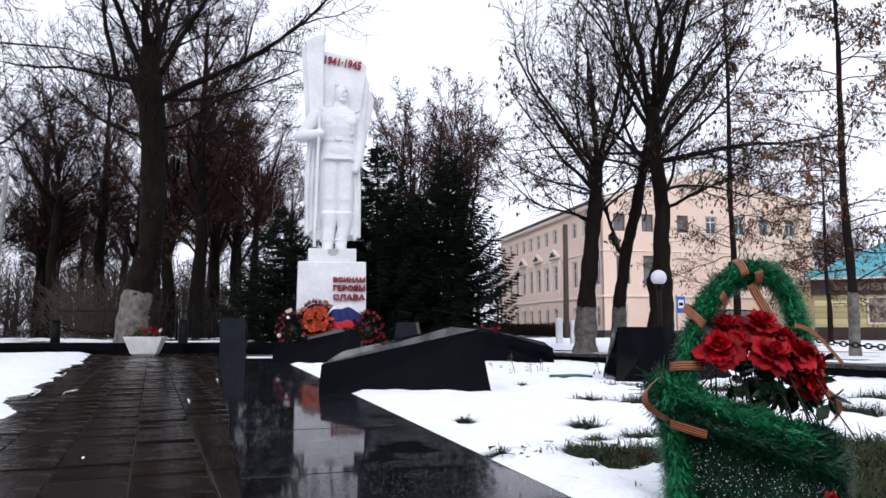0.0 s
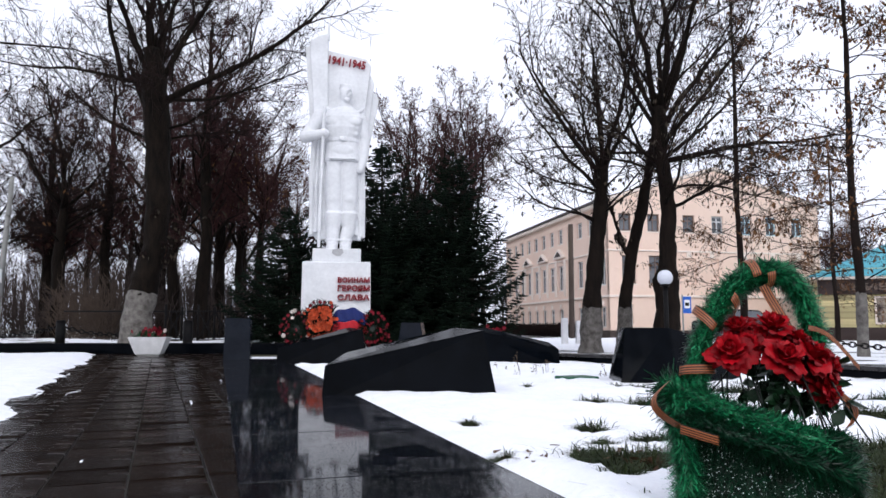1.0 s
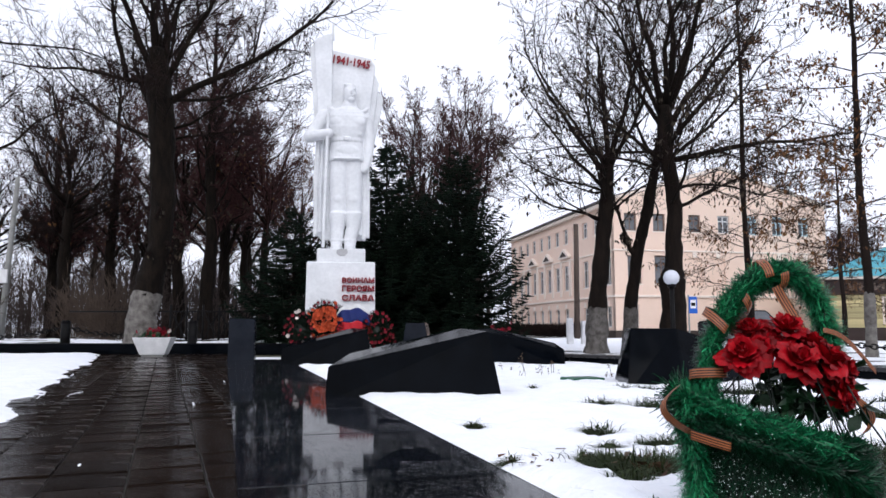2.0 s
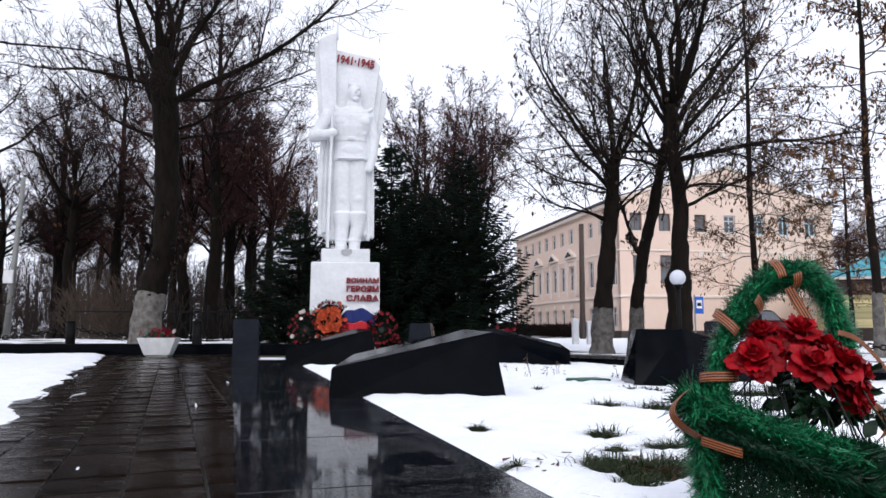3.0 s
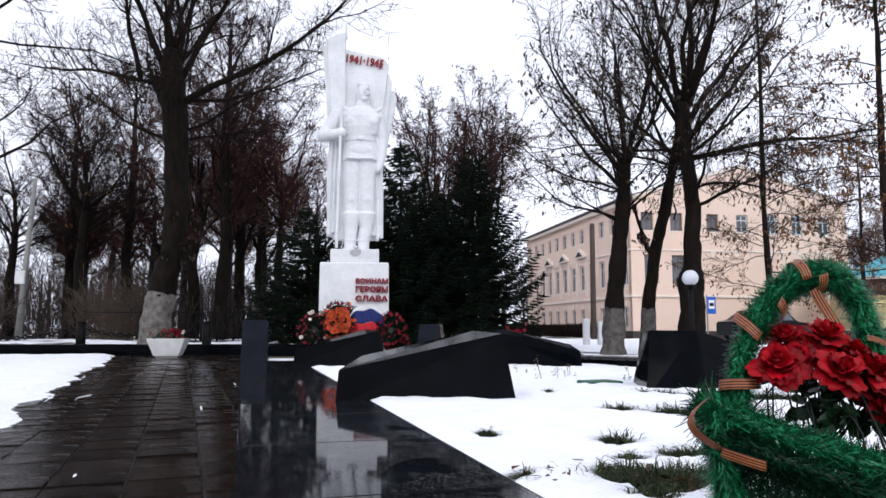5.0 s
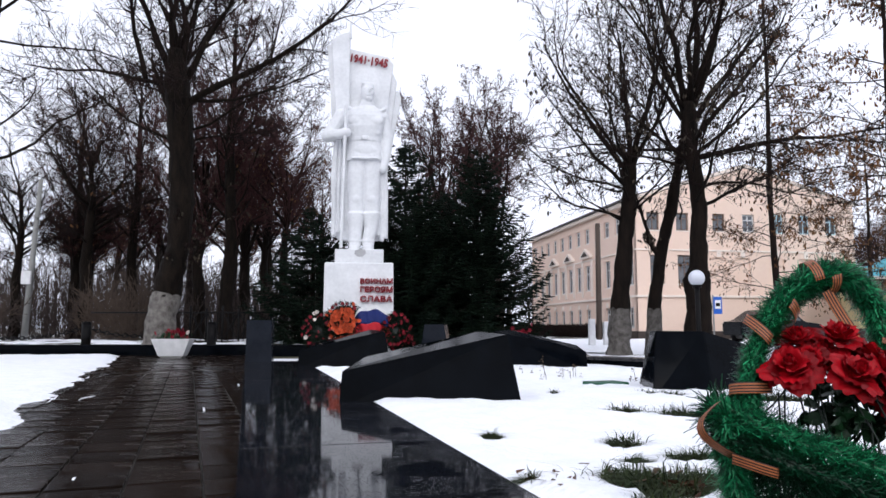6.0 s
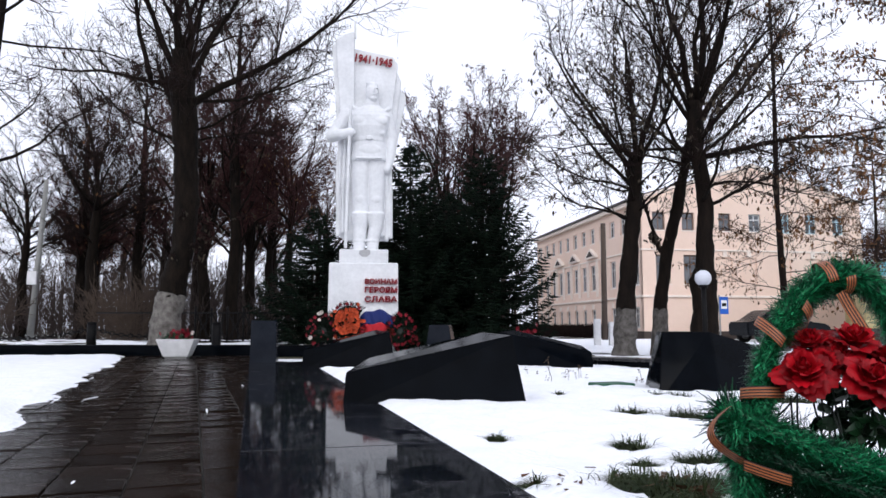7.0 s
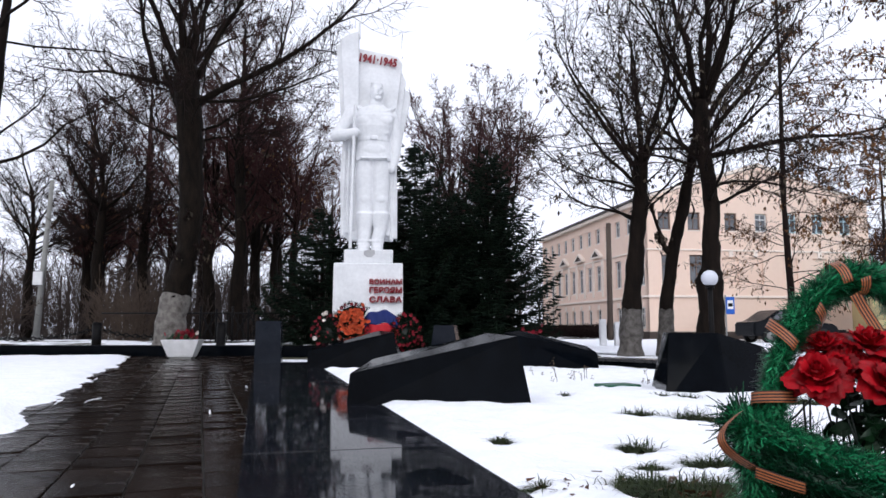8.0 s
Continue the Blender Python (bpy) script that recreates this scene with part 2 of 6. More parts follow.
def box(bm, x0, y0, z0, x1, y1, z1, bevel=0.0, m=None, taper=1.0):
    r = bmesh.ops.create_cube(bm, size=1)
    vs = r["verts"]
    for v in vs:
        t = taper if v.co.z > 0 else 1.0
        v.co = Vector(((x0 + x1) / 2 + v.co.x * (x1 - x0) * t, (y0 + y1) / 2 + v.co.y * (y1 - y0) * t, (z0 + z1) / 2 + v.co.z * (z1 - z0)))
    if bevel:
        es = list({e for v in vs for e in v.link_edges})
        r2 = bmesh.ops.bevel(bm, geom=es, offset=bevel, segments=2, affect="EDGES", profile=0.5)
        vs = list({v for f in r2["faces"] for v in f.verts} | {v for v in vs if v.is_valid})
    if m:
        for v in vs:
            v.co = m @ v.co
    return vs


def boxed(*a, **k):
    bm = bmesh.new()
    box(bm, *a, **k)
    return bm


def prism(bm, outline, d0, d1, axis="y", m=None):
    """An outline (two coordinates a point) pushed from d0 to d1 along an axis."""
    def at(p, d):
        v = {"y": (p[0], d, p[1]), "x": (d, p[0], p[1]), "z": (p[0], p[1], d)}[axis]
        return m @ Vector(v) if m else Vector(v)
    a = [bm.verts.new(at(p, d0)) for p in outline]
    b = [bm.verts.new(at(p, d1)) for p in outline]
    n = len(outline)
    bm.faces.new(a)
    bm.faces.new(b[::-1])
    for i in range(n):
        bm.faces.new((a[i], b[i], b[(i + 1) % n], a[(i + 1) % n]))
    bmesh.ops.recalc_face_normals(bm, faces=bm.faces)


def ball(bm, c, r, seg=16, rings=10):
    rr = r if isinstance(r, (tuple, list)) else (r, r, r)
    bmesh.ops.create_uvsphere(bm, u_segments=seg, v_segments=rings, radius=1, matrix=Matrix.Translation(c) @ Matrix.Diagonal((*rr, 1)))


def frame_of(d):
    d = d.normalized()
    up = Vector((0, 0, 1)) if abs(d.z) < 0.9 else Vector((1, 0, 0))
    u = d.cross(up).normalized()
    return u, d.cross(u).normalized()


class Tubes:
    """Tapered tubes gathered in one list of corners and faces."""
    def __init__(self):
        self.v, self.f = [], []

    def add(self, pts, radii, sides=5, cap=True):
        base = len(self.v)
        n = len(pts)
        for i in range(n):
            d = pts[min(i + 1, n - 1)] - pts[max(i - 1, 0)]
            u, w = frame_of(d)
            for k in range(sides):
                a = 2 * math.pi * k / sides
                self.v.append(pts[i] + (u * math.cos(a) + w * math.sin(a)) * radii[i])
        for i in range(n - 1):
            for k in range(sides):
                k2 = (k + 1) % sides
                self.f.append((base + i * sides + k, base + i * sides + k2, base + (i + 1) * sides + k2, base + (i + 1) * sides + k))
        if cap:
            self.f.append(tuple(base + k for k in range(sides))[::-1])
            self.f.append(tuple(base + (n - 1) * sides + k for k in range(sides)))

    def spike(self, pts, r, sides=3):
        """A thin twig that runs out to a point."""
        base, n = len(self.v), len(pts) - 1
        for i in range(n):
            u, w = frame_of(pts[i + 1] - pts[i])
            q = r * (1 - 0.8 * i / n)
            for k in range(sides):
                a = 2 * math.pi * k / sides
                self.v.append(pts[i] + (u * math.cos(a) + w * math.sin(a)) * q)
        self.v.append(pts[-1])
        tip = len(self.v) - 1
        for i in range(n - 1):
            for k in range(sides):
                k2 = (k + 1) % sides
                self.f.append((base + i * sides + k, base + i * sides + k2, base + (i + 1) * sides + k2, base + (i + 1) * sides + k))
        for k in range(sides):
            self.f.append((base + (n - 1) * sides + k, base + (n - 1) * sides + (k + 1) % sides, tip))

    def quad(self, c, u, w):
        b = len(self.v)
        self.v += [c - u, c + w * 0.5, c + u, c - w * 0.5]
        self.f.append((b, b + 1, b + 2, b + 3))

    def obj(self, name, material, parent=None, label="", smooth=True):
        return obj_from(name, self.v, self.f, material, parent, label, smooth)


def rod(name, p, q, r, material, parent, sides=8, r2=None, label=""):
    t = Tubes()
    t.add([Vector(p), Vector(q)], [r, r2 or r], sides)
    return t.obj(name, material, parent, label, smooth=sides > 6)


def lettering(string, width, height, depth):
    """Raised letters in the built-in font, as a mesh that is width by height, standing in x and z."""
    cu = bpy.data.curves.new("letters", "FONT")
    cu.body, cu.extrude, cu.resolution_u, cu.offset = string, 0.04, 2, 0.03
    ob = new("letters", cu)
    bpy.context.view_layer.update()
    me = bpy.data.meshes.new_from_object(ob.evaluated_get(bpy.context.evaluated_depsgraph_get()))
    bpy.data.objects.remove(ob)
    co = np.array([v.co for v in me.vertices])
    lo, hi = co.min(0), co.max(0)
    for v in me.vertices:
        q = [(v.co[i] - lo[i]) / (hi[i] - lo[i]) for i in range(3)]
        v.co = ((q[0] - 0.5) * width, (0.5 - q[2]) * depth, (q[1] - 0.5) * height)
    me.update()
    return me


# the monument's own direction: straight along the granite band, and across it
AX = pose(0, 0, 0, 0, 0, 16.3)
TX = pose(0, 0, 0, 0, 0, 20.6)


# ---- ground, paving, granite ----
obj = boxed(-400, -60, -0.6, 400, 900, -0.035)
ground = tagged(part("ground", obj, M_GROUND, None), "dark wet winter turf with patches of old snow", "ground", kind="structure")


def hill(x, y):
    return noise.noise(Vector((x * 0.9, y * 0.9, 3.1))) * 0.5 + noise.noise(Vector((x * 2.6, y * 2.6, 7.7))) * 0.3 + noise.noise(Vector((x * 7.5, y * 7.5, 1.3))) * 0.20


def sheet(name, x0, x1, y0, y1, step, height, material, label, category, m=None, floor=-0.035):
    nx, ny = int((x1 - x0) / step) + 1, int((y1 - y0) / step) + 1
    vs, fs, zs = [], [], []
    for j in range(ny):
        for i in range(nx):
            x, y = x0 + i * step, y0 + j * step
            z = height(x, y)
            zs.append(z)
            vs.append(Vector((x, y, z)))
    for j in range(ny - 1):
        for i in range(nx - 1):
            q = (j * nx + i, j * nx + i + 1, (j + 1) * nx + i + 1, (j + 1) * nx + i)
            if max(zs[k] for k in q) > floor - 0.01:
                fs.append(q)
    ob = obj_from(name, vs, fs, material, None, "", True)
    if m:
        ob.matrix_basis = m
    return tagged(ob, label, category, kind="stuff")


# spots where grass shows through the snow: x, y, radius
BARE = [(1.28, 5.40, 0.11), (1.59, 5.11, 0.16), (2.00, 6.61, 0.08), (0.23, 4.21, 0.05), (0.92, 3.95, 0.08), (1.18, 3.54, 0.13), (1.01, 3.08, 0.10), (0.74, 3.11, 0.10), (0.83, 2.92, 0.21), (0.33, 3.05, 0.03), (0.72, 2.62, 0.10), (0.86, 3.45, 0.05), (0.95, 6.85, 0.07), (3.43, 6.85, 0.25), (2.80, 6.29, 0.23), (1.83, 6.73, 0.10), (2.88, 4.59, 0.21), (3.63, 5.40, 0.20),
        (1.55, 2.5, 0.5), (1.9, 2.8, 0.42), (2.05, 3.1, 0.4), (1.7, 2.8, 0.36), (2.6, 3.2, 0.5), (1.45, 2.05, 0.5), (2.1, 2.2, 0.6), (2.6, 2.6, 0.45), (1.0, 1.6, 0.45)]


def lawn_snow(a_, b_):
    p = AX @ Vector((b_, a_, 0))
    z = 0.042 + 0.085 * hill(p.x, p.y)
    for x, y, r in BARE:
        d = math.hypot(p.x - x, (p.y - y) * 0.8) / r
        d += 0.35 * noise.noise(Vector((p.x * 6, p.y * 6, 5)))
        if d < 1.15:
            z -= 0.085 * max(0, 1 - d / 1.15) ** 0.7 * 1.15
    k = min(1, (b_ - 1.1) / 0.10)
    z = z * k + 0.011 * (1 - k)
    return z


# the lawn beside the granite band, and its snow
lawn = tagged(part("lawn_soil", boxed(1.10, -3, -0.3, 9.5, 12.5, -0.022, m=AX), M_SOIL, None), "dark wet garden soil under melting snow", "soil", kind="structure")
sheet("lawn_snow", 1.10, 7.2, 1.0, 11.4, 0.045, lambda x, y: lawn_snow(y, x), M_SNOW, "thin melting snow with bare grassy spots", "snow", AX)


def path_snow(x, y):
    """Snow left on the far side of the paving."""
    edge = -0.95 - y * 0.068 + 0.22 * noise.noise(Vector((x * 1.1, y * 1.1, 2))) + 0.07 * noise.noise(Vector((x * 4, y * 4, 9)))
    d = (edge - x) * 0.25
    return min(d, 0.06) + 0.034 * hill(x * 1.5, y * 1.5) - 0.012


sheet("path_snow", -13, -1.2, 3.0, 17.6, 0.09, path_snow, M_SNOW, "trodden white snow left on the paving", "snow", pose(0, 0, 0, 0, 0, 18.0))

paving = tagged(part("pavement", boxed(-14, -6, -0.3, -0.02, 20.5, -0.018, m=TX @ pose(0.85, 0, 0)), M_JOINT, None), "wet brown-grey concrete paving with dirty joints", "pavement", kind="structure")

# the polished band: slabs laid end to end
band = tagged(part("granite_band", boxed(0.03, -3.5, -0.25, 1.085, 13.7, -0.012, m=AX), M_GRANITE_ROUGH, None), "long low base of polished black granite", "granite base", kind="structure")
edges = [-3.4, -2.2, -1.0, 0.2, 1.4, 2.7, 3.95, 5.2, 6.4, 7.6, 8.8, 10.0, 11.2, 12.4, 13.66]
rng = random.Random(4)
for a0, a1 in zip(edges, edges[1:]):
    part("granite_slab", boxed(0.02, a0 + 0.003, -0.20, 1.095, a1 - 0.003, 0.014 + rng.uniform(-0.0012, 0.0012), bevel=0.004, m=AX), M_BAND, band)

# low black kerb across the end of the paving
kerb = tagged(part("kerb_wall", boxed(-24, 16.6, -0.1, -2.9, 17.0, 0.235, bevel=0.02), M_SLAB, None), "low black stone kerb with wet top", "kerb", kind="structure")
obj = boxed(-24, 17.01, -0.2, -2.9, 25, 0.20)
bank = tagged(part("bank", obj, M_GROUND, None), "leafy dark bank with thin snow", "ground", kind="structure")


def bank_snow(x, y):
    return 0.20 + 0.16 * (hill(x * 0.6, y * 0.9) - 0.08)


ob = sheet("bank_snow", -22, -2.95, 17.05, 24.8, 0.12, bank_snow, M_SNOW, "ragged old snow on the bank", "snow", floor=0.2)

# curved low border round the lawn
curve = [(-0.6, 13.3), (0.8, 12.6), (2.2, 11.6), (3.5, 10.2), (4.5, 8.6), (5.2, 6.9), (5.6, 5.0), (5.7, 3.0)]
border = thing("lawn_border", pose(0, 0, 0), "low black granite border with flat wet capping", "border", kind="structure")
for (xa, ya), (xb, yb) in zip(curve, curve[1:]):
    dx, dy = xb - xa, yb - ya
    n = math.hypot(dx, dy)
    m = pose(xa, ya, 0, 0, 0, math.degrees(math.atan2(dy, dx)))
    part("border_stone", boxed(0.003, 0.06, -0.1, n - 0.003, 0.34, 0.12, bevel=0.008, m=m), M_SLAB, border)
    part("capping", boxed(0.002, 0.0, 0.12, n - 0.002, 0.42, 0.17, bevel=0.01, m=m), M_GRANITE_ROUGH, border)

# the wet path and road beyond
part_road = part("road", boxed(6.2, 13.5, -0.3, 70, 30, -0.02, m=pose(0, 0, 0, 0, 0, -4)), M_ASPHALT, None)
tagged(part_road, "wet grey asphalt road with slush", "road", kind="structure")


def road_snow(x, y):
    return -0.015 + 0.07 * (noise.noise(Vector((x * 0.35, y * 1.3, 4))) * 0.7 + hill(x * 0.4, y * 0.8) * 0.5 + 0.02)


sheet("road_snow", 3.2, 34, 11.8, 31, 0.16, road_snow, M_SNOW, "slushy strips of snow beside the road", "snow")
sheet("verge_snow", -1, 12, 18, 41, 0.2, lambda x, y: road_snow(x * 1.3, y * 0.6), M_SNOW, "thin patches of snow on the verge", "snow")


# ---- the monument ----
def make_statue():
    """A standing soldier in a cloak before a folded banner, as one plain shape."""
    bm = bmesh.new()
    # banner: folded panels behind the figure
    prism(bm, [(-0.20, 4.52), (0.63, 4.36), (0.74, 4.20), (0.60, 3.0), (0.50, 1.6), (0.46, 0.45), (-0.42, 0.4), (-0.30, 2.8)], 0.12, 0.42)
    prism(bm, [(-0.62, 4.66), (-0.42, 4.80), (-0.22, 4.86), (-0.20, 3.0), (-0.34, 1.5), (-0.40, 0.5), (-0.54, 0.42), (-0.58, 1.6), (-0.50, 3.0)], -0.02, 0.34)
    prism(bm, [(-0.72, 4.60), (-0.50, 4.72), (-0.46, 2.6), (-0.56, 2.5)], 0.16, 0.52)
    prism(bm, [(0.58, 4.0), (0.74, 4.02), (0.82, 3.84), (0.66, 2.5), (0.55, 2.2)], 0.22, 0.48)
    prism(bm, [(0.68, 3.7), (0.88, 3.62), (0.93, 3.50), (0.70, 2.3), (0.58, 2.1)], 0.30, 0.56)
    bmesh.ops.create_cone(bm, segments=8, radius1=0.035, radius2=0.02, depth=0.42, matrix=pose(-0.21, 0.1, 4.95), cap_ends=True)

    def loft(rings):
        """rings: z, middle x, middle y, half width, half depth"""
        prev = None
        for z, cx, cy, a, b in rings:
            cur = [bm.verts.new((cx + a * math.copysign(abs(math.cos(t)) ** 0.75, math.cos(t)), cy + b * math.copysign(abs(math.sin(t)) ** 0.75, math.sin(t)), z)) for t in [2 * math.pi * k / 24 for k in range(24)]]
            if prev:
                for k in range(24):
                    bm.faces.new((prev[k], prev[(k + 1) % 24], cur[(k + 1) % 24], cur[k]))
            else:
                bm.faces.new(cur[::-1])
            prev = cur
        bm.faces.new(prev)

    # cloak, hanging behind from the shoulders
    loft([(0.26, 0.06, 0.18, 0.46, 0.12), (0.40, 0.05, 0.16, 0.57, 0.14), (0.9, 0.05, 0.16, 0.59, 0.15), (1.8, 0.06, 0.14, 0.57, 0.15), (2.6, 0.08, 0.12, 0.54, 0.16), (3.0, 0.06, 0.10, 0.46, 0.16), (3.16, 0.08, 0.06, 0.30, 0.12)])
    # folds of the cloak at both sides
    for cx, w, z0 in [(-0.51, 0.05, 0.34), (-0.41, 0.04, 0.40), (-0.32, 0.035, 0.46), (0.60, 0.05, 0.30), (0.52, 0.045, 0.24), (0.44, 0.035, 0.34)]:
        loft([(z0, cx, 0.04, w, 0.10), (1.3, cx, 0.03, w * 0.9, 0.12), (2.5, cx * 0.92, 0.0, w * 0.8, 0.10), (3.0, cx * 0.75, 0.0, w * 0.6, 0.07)])
    # legs and boots
    for sx, fx in ((-0.035, -0.05), (0.295, 0.23)):
        loft([(0.0, fx, -0.20, 0.125, 0.27), (0.08, fx, -0.18, 0.12, 0.24), (0.17, fx, -0.05, 0.125, 0.16), (0.22, fx, -0.05, 0.145, 0.175), (0.25, fx, -0.05, 0.13, 0.16), (0.5, sx, -0.04, 0.15, 0.17), (0.80, sx, -0.05, 0.19, 0.21), (0.84, sx, -0.05, 0.165, 0.175),
              (1.08, sx, -0.08, 0.17, 0.17), (1.5, sx, -0.06, 0.19, 0.19), (2.0, sx * 0.9 + 0.015, -0.05, 0.19, 0.22)])
        ball(bm, (sx, -0.20, 1.10), (0.11, 0.07, 0.11))
    # tunic skirt, belt, chest
    loft([(1.93, 0.14, -0.06, 0.38, 0.27), (1.98, 0.14, -0.06, 0.385, 0.28), (2.34, 0.13, -0.06, 0.34, 0.23)])
    loft([(2.36, 0.13, -0.06, 0.352, 0.25), (2.43, 0.13, -0.06, 0.352, 0.25)])
    box(bm, 0.08, -0.35, 2.355, 0.20, -0.30, 2.435, bevel=0.01)
    loft([(2.41, 0.13, -0.06, 0.335, 0.24), (2.66, 0.14, -0.09, 0.40, 0.28), (2.90, 0.14, -0.08, 0.45, 0.28), (3.06, 0.15, -0.04, 0.36, 0.22), (3.16, 0.16, -0.03, 0.16, 0.14), (3.28, 0.18, -0.05, 0.115, 0.12)])
    for sx in (-0.04, 0.34):
        ball(bm, (sx, -0.27, 2.78), (0.19, 0.10, 0.13))
        ball(bm, (sx * 0.9 + 0.01, -0.24, 2.54), (0.16, 0.07, 0.09))
    ball(bm, (0.15, -0.26, 2.14), (0.25, 0.085, 0.15))
    box(bm, -0.14, -0.352, 1.945, 0.42, -0.28, 1.975)
    # collar of the cloak: a soft roll lying on the shoulders, deepest in front
    for k in range(40):
        f = k / 39
        t = math.radians(186 + 168 * f)
        dip = math.sin(math.pi * f)
        ball(bm, (0.18 + 0.37 * math.cos(t), 0.0 + 0.27 * math.sin(t), 3.13 - 0.16 * dip), (0.055, 0.055, 0.05 - 0.015 * dip), 8, 6)
    loft([(3.00, 0.16, 0.0, 0.34, 0.17), (3.10, 0.17, 0.0, 0.27, 0.16), (3.18, 0.18, -0.02, 0.17, 0.13), (3.34, 0.185, -0.05, 0.125, 0.12)])
    # bare head with brushed-back hair, turned a little
    ball(bm, (0.19, -0.09, 3.46), (0.145, 0.17, 0.23))
    ball(bm, (0.18, -0.05, 3.61), (0.142, 0.175, 0.09))
    ball(bm, (0.13, -0.15, 3.645), (0.09, 0.07, 0.035), 8, 6)
    ball(bm, (0.22, -0.255, 3.46), (0.024, 0.045, 0.06), 8, 6)
    for ex in (0.155, 0.275):
        ball(bm, (ex, -0.222, 3.525), (0.052, 0.03, 0.02), 8, 6)
        ball(bm, (ex, -0.20, 3.42), (0.05, 0.045, 0.05), 8, 6)
    box(bm, 0.175, -0.255, 3.365, 0.265, -0.18, 3.38)
    ball(bm, (0.22, -0.19, 3.30), (0.08, 0.07, 0.055), 8, 6)
    # right arm, bent to the staff; left arm hanging

    def arm(pts, radii):
        t = Tubes()
        t.add([Vector(p) for p in pts], radii, 12)
        vs = [bm.verts.new(v) for v in t.v]
        for f in t.f:
            bm.faces.new([vs[i] for i in f])
        for p, r in zip(pts, radii):
            ball(bm, p, r, 10, 8)
    arm([(-0.36, -0.02, 2.94), (-0.56, -0.06, 2.62), (-0.66, -0.12, 2.47)], [0.17, 0.15, 0.14])
    arm([(-0.66, -0.12, 2.47), (-0.42, -0.32, 2.46), (-0.24, -0.40, 2.48)], [0.14, 0.115, 0.10])
    arm([(0.50, -0.02, 2.92), (0.62, -0.02, 2.45), (0.60, -0.10, 2.05), (0.52, -0.16, 1.76)], [0.16, 0.125, 0.10, 0.09])
    # staff
    bmesh.ops.create_cone(bm, segments=12, radius1=0.034, radius2=0.034, depth=3.05, matrix=pose(-0.29, -0.42, 1.55, 0, 1.2, 0), cap_ends=True)
    bmesh.ops.recalc_face_normals(bm, faces=bm.faces)
    ob = part("statue", bm, M_PLASTER, None, smooth=True)
    ob.matrix_basis = pose(-2.03, 15.0, 2.235, 0, 0, 6)
    rm = ob.modifiers.new("cast", "REMESH")
    rm.mode, rm.voxel_size, rm.use_smooth_shade = "VOXEL", 0.012, True
    sm = ob.modifiers.new("soften", "SMOOTH")
    sm.factor, sm.iterations = 0.5, 4
    return tagged(ob, "white limewashed soldier statue with cloak, staff and banner", "statue")


make_statue()
years = again("year_lettering", lettering("1941·1945", 0.82, 0.19, 0.03), None, pose(-2.03, 15, 2.235, 0, 0, 6) @ pose(0.21, 0.072, 4.245, 0, 8, 0))
years.data.materials.append(M_RED)
tagged(years, "dark red raised year numerals on the banner", "lettering")

ped = thing("pedestal", pose(-1.97, 15.0, 0, 0, 0, 6), "white limewashed stepped pedestal with red raised words", "pedestal")
part("base_block", boxed(-0.72, -0.55, -0.03, 0.72, 0.75, 1.96, bevel=0.03, taper=0.975), M_PLASTER, ped)
part("upper_step", boxed(-0.50, -0.48, 1.955, 0.50, 0.62, 2.24, bevel=0.025), M_PLASTER, ped)
part("foot_step", boxed(-0.95, -0.85, -0.05, 0.95, 0.95, 0.16, bevel=0.02), M_SLAB, ped, "black granite foot of the pedestal")
bm = bmesh.new()
prism(bm, [(-0.1, 2.14), (-0.09, 2.21), (0.0, 2.235), (0.12, 2.23), (0.135, 2.15), (0.07, 2.09), (-0.03, 2.085)], -0.493, -0.470)
part("emblem", bm, M_STAIN, ped, "small bare grey cement patch")
for row, (txt, z, wdt) in enumerate([("ВОИНАМ", 1.575, 0.66), ("ГЕРОЯМ", 1.405, 0.66), ("СЛАВА", 1.215, 0.66)]):
    again("lettering", lettering(txt, wdt, 0.125 if row else 0.11, 0.07), ped, pose(0.36, -0.575, z)).data.materials.append(M_RED)


# ---- black stones round the lawn ----
def wedge(name, m, outline, depth, label):
    """A low black memorial block with a sloping face."""
    bm = bmesh.new()
    prism(bm, outline, -depth / 2, depth / 2)
    bmesh.ops.bevel(bm, geom=list(bm.edges), offset=0.008, segments=2, affect="EDGES")
    ob = part(name, bm, M_STELE, None)
    ob.matrix_basis = m
    return tagged(ob, label, "memorial stone", "stones round the lawn")


def long_stone(m, label):
    """A wedge that rises along its length, with a bevelled sloping top."""
    bm = bmesh.new()
    pts = {"a": (-0.78, -0.30, -0.05), "b": (0.78, -0.36, -0.05), "c": (0.72, 0.42, -0.05), "d": (-0.70, 0.40, -0.05),
           "e": (-0.76, -0.26, 0.26), "f": (0.66, -0.20, 0.575), "g": (0.40, 0.16, 0.60), "h": (-0.66, 0.30, 0.36)}
    v = {k: bm.verts.new(p) for k, p in pts.items()}
    for q in ("abfe", "bcgf", "cdhg", "daeh", "efgh", "dcba"):
        bm.faces.new([v[k] for k in q])
    bmesh.ops.triangulate(bm, faces=[f for f in bm.faces if f.calc_area() > 0 and len(f.verts) == 4 and abs(f.normal.z) > 0.3])
    bmesh.ops.recalc_face_normals(bm, faces=bm.faces)
    bmesh.ops.bevel(bm, geom=list(bm.edges), offset=0.006, segments=2, affect="EDGES")
    ob = part("memorial_stone", bm, M_SLAB, None)
    ob.matrix_basis = m
    return tagged(ob, label, "memorial stone", "stones round the lawn")


